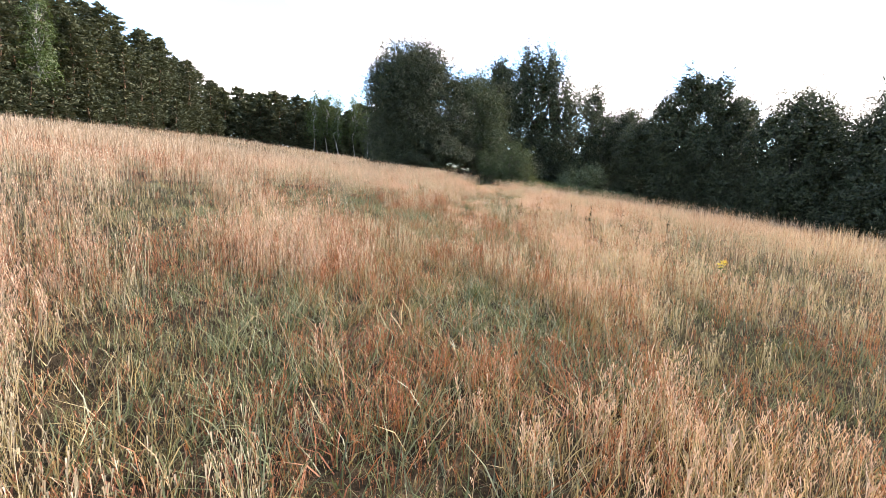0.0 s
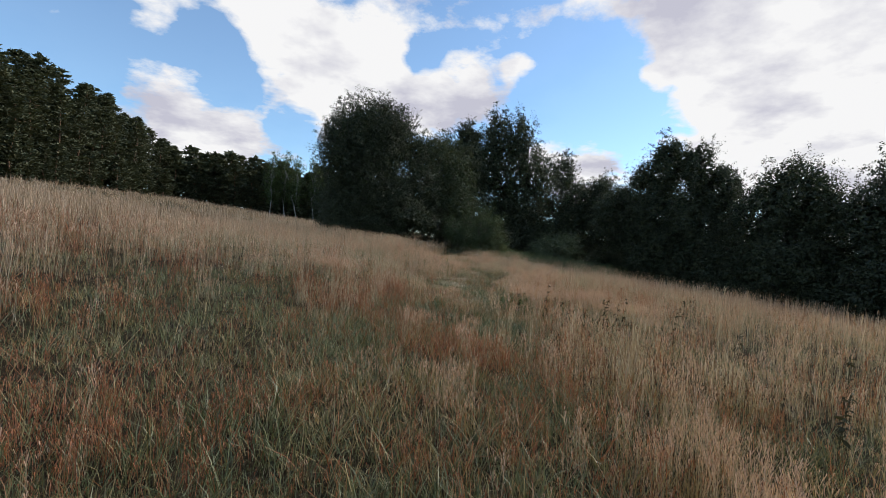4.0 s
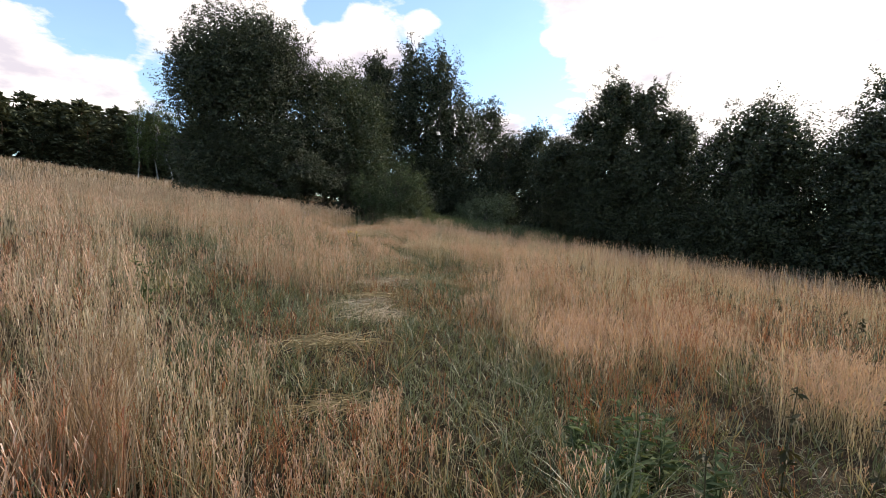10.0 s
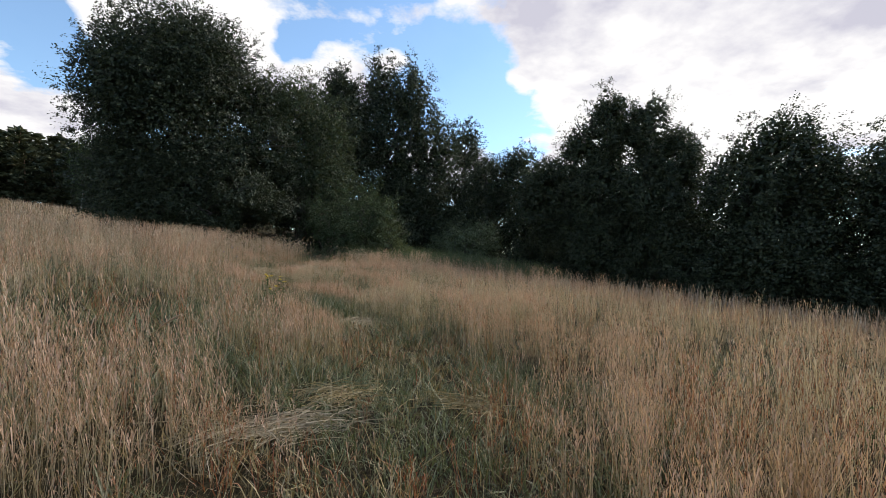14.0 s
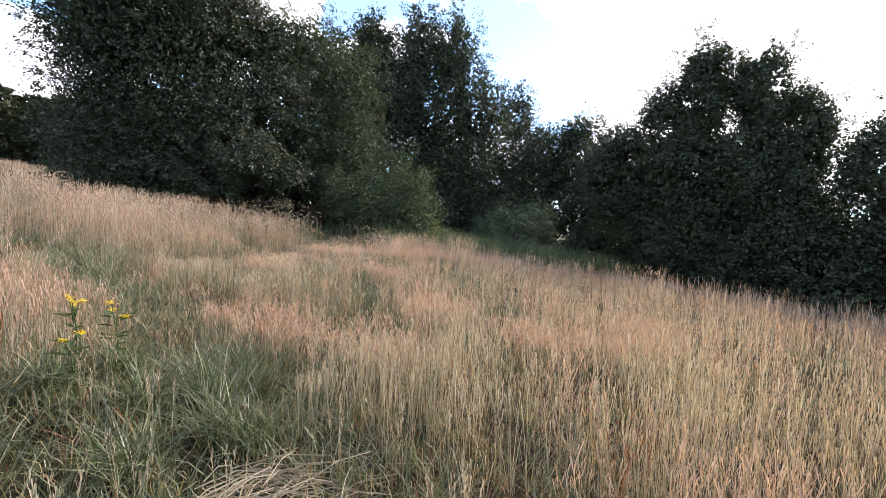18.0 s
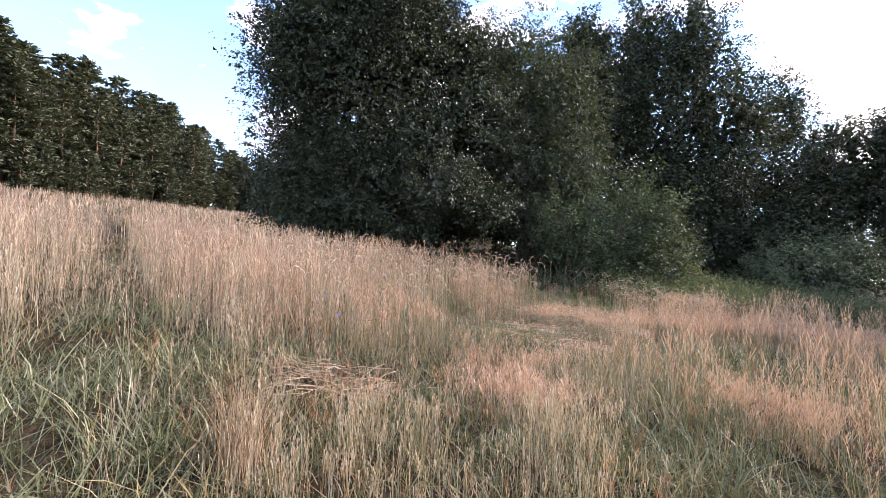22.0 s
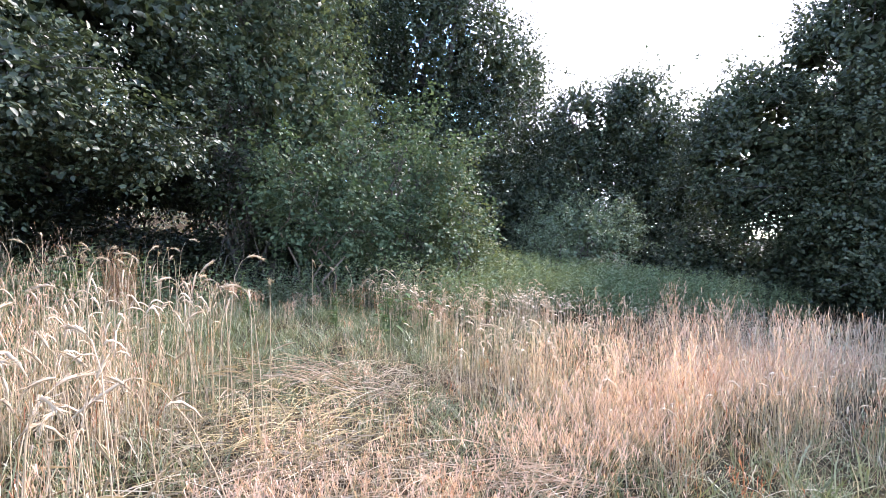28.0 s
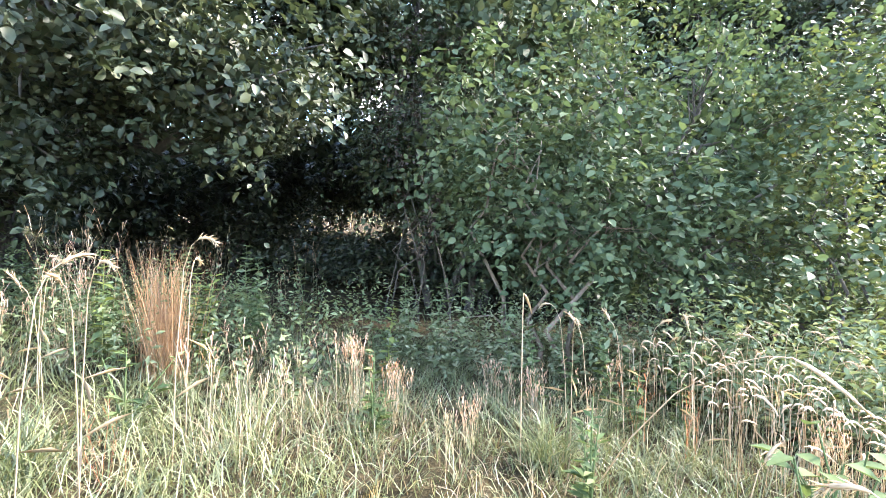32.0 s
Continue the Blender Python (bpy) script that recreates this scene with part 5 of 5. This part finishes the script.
spread_rng = np.random.default_rng(77)
for i in range(9):
    thistle(spread_rng.uniform(2.1, 2.8), spread_rng.uniform(14.0, 14.8), spread_rng.uniform(0.35, 0.55), 320 + i)
for i, (x, y) in enumerate([(3.0, 39.6), (4.1, 39.0), (4.6, 38.4), (1.7, 39.3), (-0.8, 17.6), (6.6, 19.4)]):
    thistle(x, y, 0.5 + 0.1 * math.sin(i * 2.1), 350 + i)


def dock(x, y, height, seed):
    """A dried upright stalk with small curled leaves in whorls."""
    r = np.random.default_rng(seed)
    root = tagged(new("dock_plant"), "dried brown-green dock stalk with curled leaves among the grass", "weed", "dock stalks")
    root.location = (x, y, ground_z(x, y) - 0.02)
    tip = np.array([r.normal(0, 0.06), r.normal(0, 0.06), height])
    stalk("stem", root, [(0, 0, 0), tuple(tip * np.array([0.3, 0.3, 0.5])), tuple(tip)], [0.005, 0.004, 0.002], DOCK)
    n = 40
    f = np.repeat(r.uniform(0.3, 1.0, n // 4), 4)
    a = r.uniform(0, 6.283, n)
    size = (0.10 - 0.06 * f) * r.uniform(0.7, 1.3, n)
    items, faces = leaf_items(tip * f[:, None], np.stack([np.cos(a), np.sin(a), r.normal(-0.2, 0.5, n)], -1), r.normal(0, 0.5, (n, 3)) + np.array([0, 0, 1.0]), size, size * 0.4, True)
    swarm("leaves", items, faces, DOCK, root)


for i, (x, y) in enumerate([(2.34, 13.85), (2.94, 14.0), (2.74, 13.3), (3.37, 13.1), (3.6, 12.95), (3.65, 12.7), (3.9, 12.5), (3.15, 13.8), (4.4, 13.6), (5.1, 13.1), (4.7, 14.6), (3.6, 8.4), (4.6, 9.3), (5.2, 11.6), (5.9, 15.4), (7.4, 16.4), (8.2, 17.0), (9.3, 18.8), (6.9, 22.0), (10.6, 21.5)]):
    dock(x, y, 0.62 + 0.14 * math.sin(i * 1.7), 370 + i)


def scabious(x, y, height, seed):
    """A wiry stem with one round lilac flower head."""
    r = np.random.default_rng(seed)
    root = tagged(new("scabious_plant"), "lilac button flower on a thin stem among dry stalks", "flower", "lilac flowers")
    root.location = (x, y, ground_z(x, y) - 0.02)
    stalk("stem", root, [(0, 0, 0), (0.01, 0.0, height * 0.5), (0.02, 0.01, height)], [0.002, 0.0018, 0.0015], WEED)
    m = 46
    way = unit(r.normal(0, 1, (m, 3)) + np.array([0, 0, 0.6]))
    items, faces = leaf_items(np.array([0.02, 0.01, height]) + way * 0.006, way, r.normal(0, 1, (m, 3)), np.full(m, 0.011), np.full(m, 0.007), True)
    swarm("flower_head", items, faces, LILAC, root)


for i, (x, y, h) in enumerate([(0.79, 30.1, 0.47), (0.4, 30.77, 0.55), (0.54, 32.47, 0.62), (0.48, 32.2, 0.6), (0.6, 32.3, 0.58), (0.42, 32.6, 0.6)]):
    scabious(x, y, h, 395 + i)


def tussock(x, y, height, count, mat, label, seed, width=0.007, tilt=0.2, bend=1.1):
    """A dense tuft of long blades."""
    r = np.random.default_rng(seed)
    px, py = x + r.normal(0, 0.06, count), y + r.normal(0, 0.06, count)
    items, faces = strip(px, py, height * r.uniform(0.5, 1.1, count), width * r.uniform(0.6, 1.3, count), bend * r.uniform(0.2, 1.0, count), [0, 0.35, 0.7, 1.0], [1.0, 0.95, 0.7, 0], tilt)
    tagged(swarm("grass_tussock", items, faces, mat, None, (x, y, ground_z(x, y))), label, "grass tuft", "tussocks", "stuff")


for i, (x, y, h) in enumerate([(0.74, 13.3, 0.38), (2.0, 14.0, 0.55), (1.9, 24.9, 0.4), (4.4, 26.0, 0.4), (3.6, 27.6, 0.38), (4.75, 32.2, 0.6), (1.35, 34.0, 0.6), (0.4, 4.4, 0.3), (4.0, 39.5, 0.5), (1.6, 38.8, 0.45), (2.55, 24.5, 0.45), (2.75, 24.7, 0.42), (2.4, 24.8, 0.4), (2.6, 25.0, 0.45), (2.85, 23.96, 0.42), (2.35, 23.75, 0.4), (2.2, 24.4, 0.45), (2.65, 24.1, 0.42), (1.5, 24.2, 0.4), (1.2, 24.5, 0.42), (1.7, 24.5, 0.38)]):
    tussock(x, y, h, 150, GREEN, "fresh green grass tuft among dry stalks", 400 + i)
for i, (x, y, h) in enumerate([(-0.2, 15.3, 0.75), (2.9, 10.4, 0.7), (2.1, 22.4, 0.8), (1.5, 39.95, 1.0), (1.32, 40.1, 0.95), (8.6, 36.5, 0.9), (0.35, 19.6, 0.7), (4.5, 18.6, 0.7), (3.1, 17.7, 0.5), (3.3, 17.6, 0.48), (1.0, 28.4, 0.6), (-0.1, 14.75, 0.62), (-0.22, 14.95, 0.66), (0.02, 14.62, 0.58), (-0.3, 14.65, 0.6)]):
    tussock(x, y, h, 190, BROWN if 3 <= i <= 4 else STRAW, "tall dry brown stalks in a dense clump" if 3 <= i <= 4 else "tall straw-coloured grass tuft", 420 + i, 0.0042, 0.085 if 3 <= i <= 4 else 0.07, 0.25 if 3 <= i <= 4 else 0.35)


def rye_stalk(seed, height, nod):
    """One rye stalk with its nodding ear, bristles and a dry leaf."""
    r = np.random.default_rng(seed)
    root = tagged(new("rye_stalk"), "single ripe rye stalk with a pale nodding ear", "rye", "rye stalks")
    way = Vector((math.cos(seed), math.sin(seed), 0))
    pts = [Vector((0, 0, 0)), way * 0.02 + Vector((0, 0, height * 0.5)), way * 0.06 + Vector((0, 0, height * 0.88)), way * (0.08 + 0.03 * nod) + Vector((0, 0, height * 0.97)), way * (0.10 + 0.05 * nod) + Vector((0, 0, height * (1.0 - 0.01 * nod)))]
    stalk("stem", root, pts, [0.0028, 0.0025, 0.002, 0.0017, 0.0016], RYE)
    ear, p, d = [], pts[-1], (way * nod + Vector((0, 0, 1 - nod))).normalized()
    for k in range(7):
        ear.append(p.copy())
        p = p + d * 0.017
        d = (d + Vector((0, 0, -0.26 * nod))).normalized()
    e = stalk("ear", root, ear, [0.003, 0.006, 0.0068, 0.0066, 0.006, 0.0045, 0.002], RYE)
    m = 44
    pick = r.integers(0, 6, m)
    at = np.array([tuple(ear[i]) for i in pick])
    along = np.array([tuple((ear[i + 1] - ear[i]).normalized()) for i in pick])
    items, faces = leaf_items(at, along + r.normal(0, 0.3, (m, 3)), r.normal(0, 1, (m, 3)), r.uniform(0.025, 0.05, m), np.full(m, 0.0022), False)
    swarm("bristles", items, faces, RYE, e)
    for f, long in ((0.35, 0.2), (0.6, 0.16)):
        items, faces = leaf_items(np.array([[0, 0, height * f]]), r.normal(0, 1, (1, 3)) + np.array([0, 0, 0.1]), r.normal(0, 0.3, (1, 3)) + np.array([0, 0, 1]), np.array([long]), np.array([long * 0.055]), True)
        swarm("leaf", items, faces, PALE, root)
    return root


rye_kinds = [rye_stalk(500 + i, 0.94 + 0.035 * i, 0.35 + 0.1 * i) for i in range(6)]
rye_spots = [(spread_rng.normal(cx, wide), spread_rng.normal(cy, wide)) for cx, cy, wide, many in ((2.35, 34.3, 0.22, 16), (1.8, 35.0, 0.35, 14), (2.85, 35.9, 0.18, 12), (0.9, 31.8, 0.4, 10), (0.6, 33.6, 0.5, 10), (5.2, 36.2, 0.5, 18), (5.8, 37.6, 0.5, 16), (6.6, 37.2, 0.6, 16), (7.6, 38.6, 0.6, 12), (4.9, 38.0, 0.3, 6), (5.2, 40.0, 0.35, 14), (6.4, 40.4, 0.4, 12), (4.2, 39.7, 0.3, 6), (2.0, 37.7, 0.2, 12), (1.6, 38.4, 0.35, 10), (1.3, 39.2, 0.3, 5)) for _ in range(many)]
rye_spots = [p for p in rye_spots if abs(p[0] - float(path_x(p[1]))) > 0.5]
for i, (x, y) in enumerate(rye_spots):
    ob = rye_kinds[i] if i < 6 else copy_thing(rye_kinds[i % 6], Matrix.Identity(4))
    put(ob, x, y, spread_rng.uniform(0, 360), spread_rng.uniform(0.85, 1.12) * (1.0 if x < path_x(y) else 0.8))


def nettle_plant(x, y, height, seed, mat=WEED, leaf=0.11, label="leafy green weed standing at the wood's edge", name="nettle_plant"):
    """One upright weed: stem and leaves in crossed pairs."""
    r = np.random.default_rng(seed)
    root = tagged(new(name), label, "weed", "weeds at the wood's edge")
    root.location = (x, y, ground_z(x, y) - 0.02)
    tip = (r.normal(0, 0.08), r.normal(0, 0.08), height)
    stalk("stem", root, [(0, 0, 0), (tip[0] * 0.3, tip[1] * 0.3, height * 0.5), tip], [0.005, 0.004, 0.0015], mat)
    n = 26
    f = np.repeat(np.linspace(0.15, 1.0, n // 2), 2)
    a = np.repeat(np.arange(n // 2) * 1.571, 2) + np.tile([0, math.pi], n // 2) + r.normal(0, 0.2, n)
    at = np.array(tip) * f[:, None]
    size = leaf * (1.2 - 0.65 * f) * r.uniform(0.8, 1.2, n)
    items, faces = leaf_items(at, np.stack([np.cos(a), np.sin(a), r.normal(0.1, 0.25, n)], -1), np.tile([0, 0, 1.0], (n, 1)) + r.normal(0, 0.25, (n, 3)), size, size * 0.5, True)
    swarm("leaves", items, faces, mat, root)
    return root


for i in range(30):
    x = spread_rng.uniform(0.4, 1.9) if i < 12 else spread_rng.uniform(3.6, 6.4)
    y = spread_rng.uniform(40.0, 41.2)
    nettle_plant(x, y, spread_rng.uniform(0.35, 0.65), 600 + i)
for i, (x, y, h) in enumerate([(0.9, 40.1, 0.85), (1.6, 40.2, 0.75), (1.4, 40.4, 0.7), (2.9, 40.6, 0.6)]):
    nettle_plant(x, y, h, 640 + i, YOUNG, 0.10, "slender sapling with fresh yellow-green leaves", "sapling")

for i, (x, y, h) in enumerate([(1.5, 41.3, 0.8), (1.2, 41.6, 0.9), (1.75, 41.9, 0.8), (0.8, 41.2, 0.85), (3.0, 41.2, 0.75), (3.25, 40.9, 0.8), (2.85, 41.9, 0.9), (3.5, 41.1, 0.85), (0.4, 41.4, 0.8), (1.0, 40.9, 0.7), (3.9, 40.7, 0.75), (2.75, 40.8, 0.6)]):
    nettle_plant(x, y, h, 700 + i, NETTLE, 0.13, "tall green nettle beside the gap under the branches")


def burdock(x, y, seed):
    """Big soft leaves close to the ground."""
    r = np.random.default_rng(seed)
    root = tagged(new("burdock_plant"), "low plant with large soft green leaves", "weed")
    root.location = (x, y, ground_z(x, y))
    for k in range(13):
        a, d, h = k * 2.4 + r.normal(0, 0.2), r.uniform(0.05, 0.2), r.uniform(0.15, 0.6)
        end = np.array([math.cos(a) * d, math.sin(a) * d, h])
        stalk("leaf_stalk", root, [(0, 0, 0), tuple(end * np.array([0.5, 0.5, 0.7])), tuple(end)], [0.005, 0.004, 0.003], WEED)
        items, faces = leaf_items(end[None], np.array([[math.cos(a), math.sin(a), r.normal(-0.1, 0.4)]]), np.array([[0.2 * math.cos(a), 0.2 * math.sin(a), 1.0]]), np.array([r.uniform(0.08, 0.14)]), np.array([r.uniform(0.05, 0.085)]), True)
        swarm("leaf", items, faces, WEED, root)


burdock(4.95, 38.7, 660)
burdock(4.7, 38.5, 661)
burdock(5.25, 38.6, 662)


def leaning_stalk(x, y, way, height, reach):
    """A long grass stalk that leans far over, with a loose ear."""
    root = tagged(new("grass_stalk"), "long pale grass stalk leaning over with a loose ear", "grass", "leaning stalks")
    root.location = (x, y, ground_z(x, y))
    c, s = math.cos(radians(way)), math.sin(radians(way))
    pts = [(c * reach * f, s * reach * f, height * (1 - (1 - f) ** 1.8)) for f in (0, 0.25, 0.5, 0.75, 0.92, 1.0)]
    stalk("stem", root, pts, [0.004, 0.0035, 0.003, 0.0026, 0.0022, 0.002], RYE)
    ear = [(c * (reach + d), s * (reach + d), height - 1.6 * d * d - 0.3 * d) for d in (0, 0.05, 0.1, 0.16, 0.22)]
    stalk("ear", root, ear, [0.003, 0.0075, 0.008, 0.006, 0.002], RYE)


leaning_stalk(4.2, 39.3, -55, 0.85, 0.85)
leaning_stalk(3.85, 39.5, 70, 0.95, 0.05)
leaning_stalk(2.9, 34.9, 200, 0.8, 0.4)
leaning_stalk(4.6, 35.6, 20, 0.75, 0.5)
leaning_stalk(1.6, 20.6, 160, 0.6, 0.35)
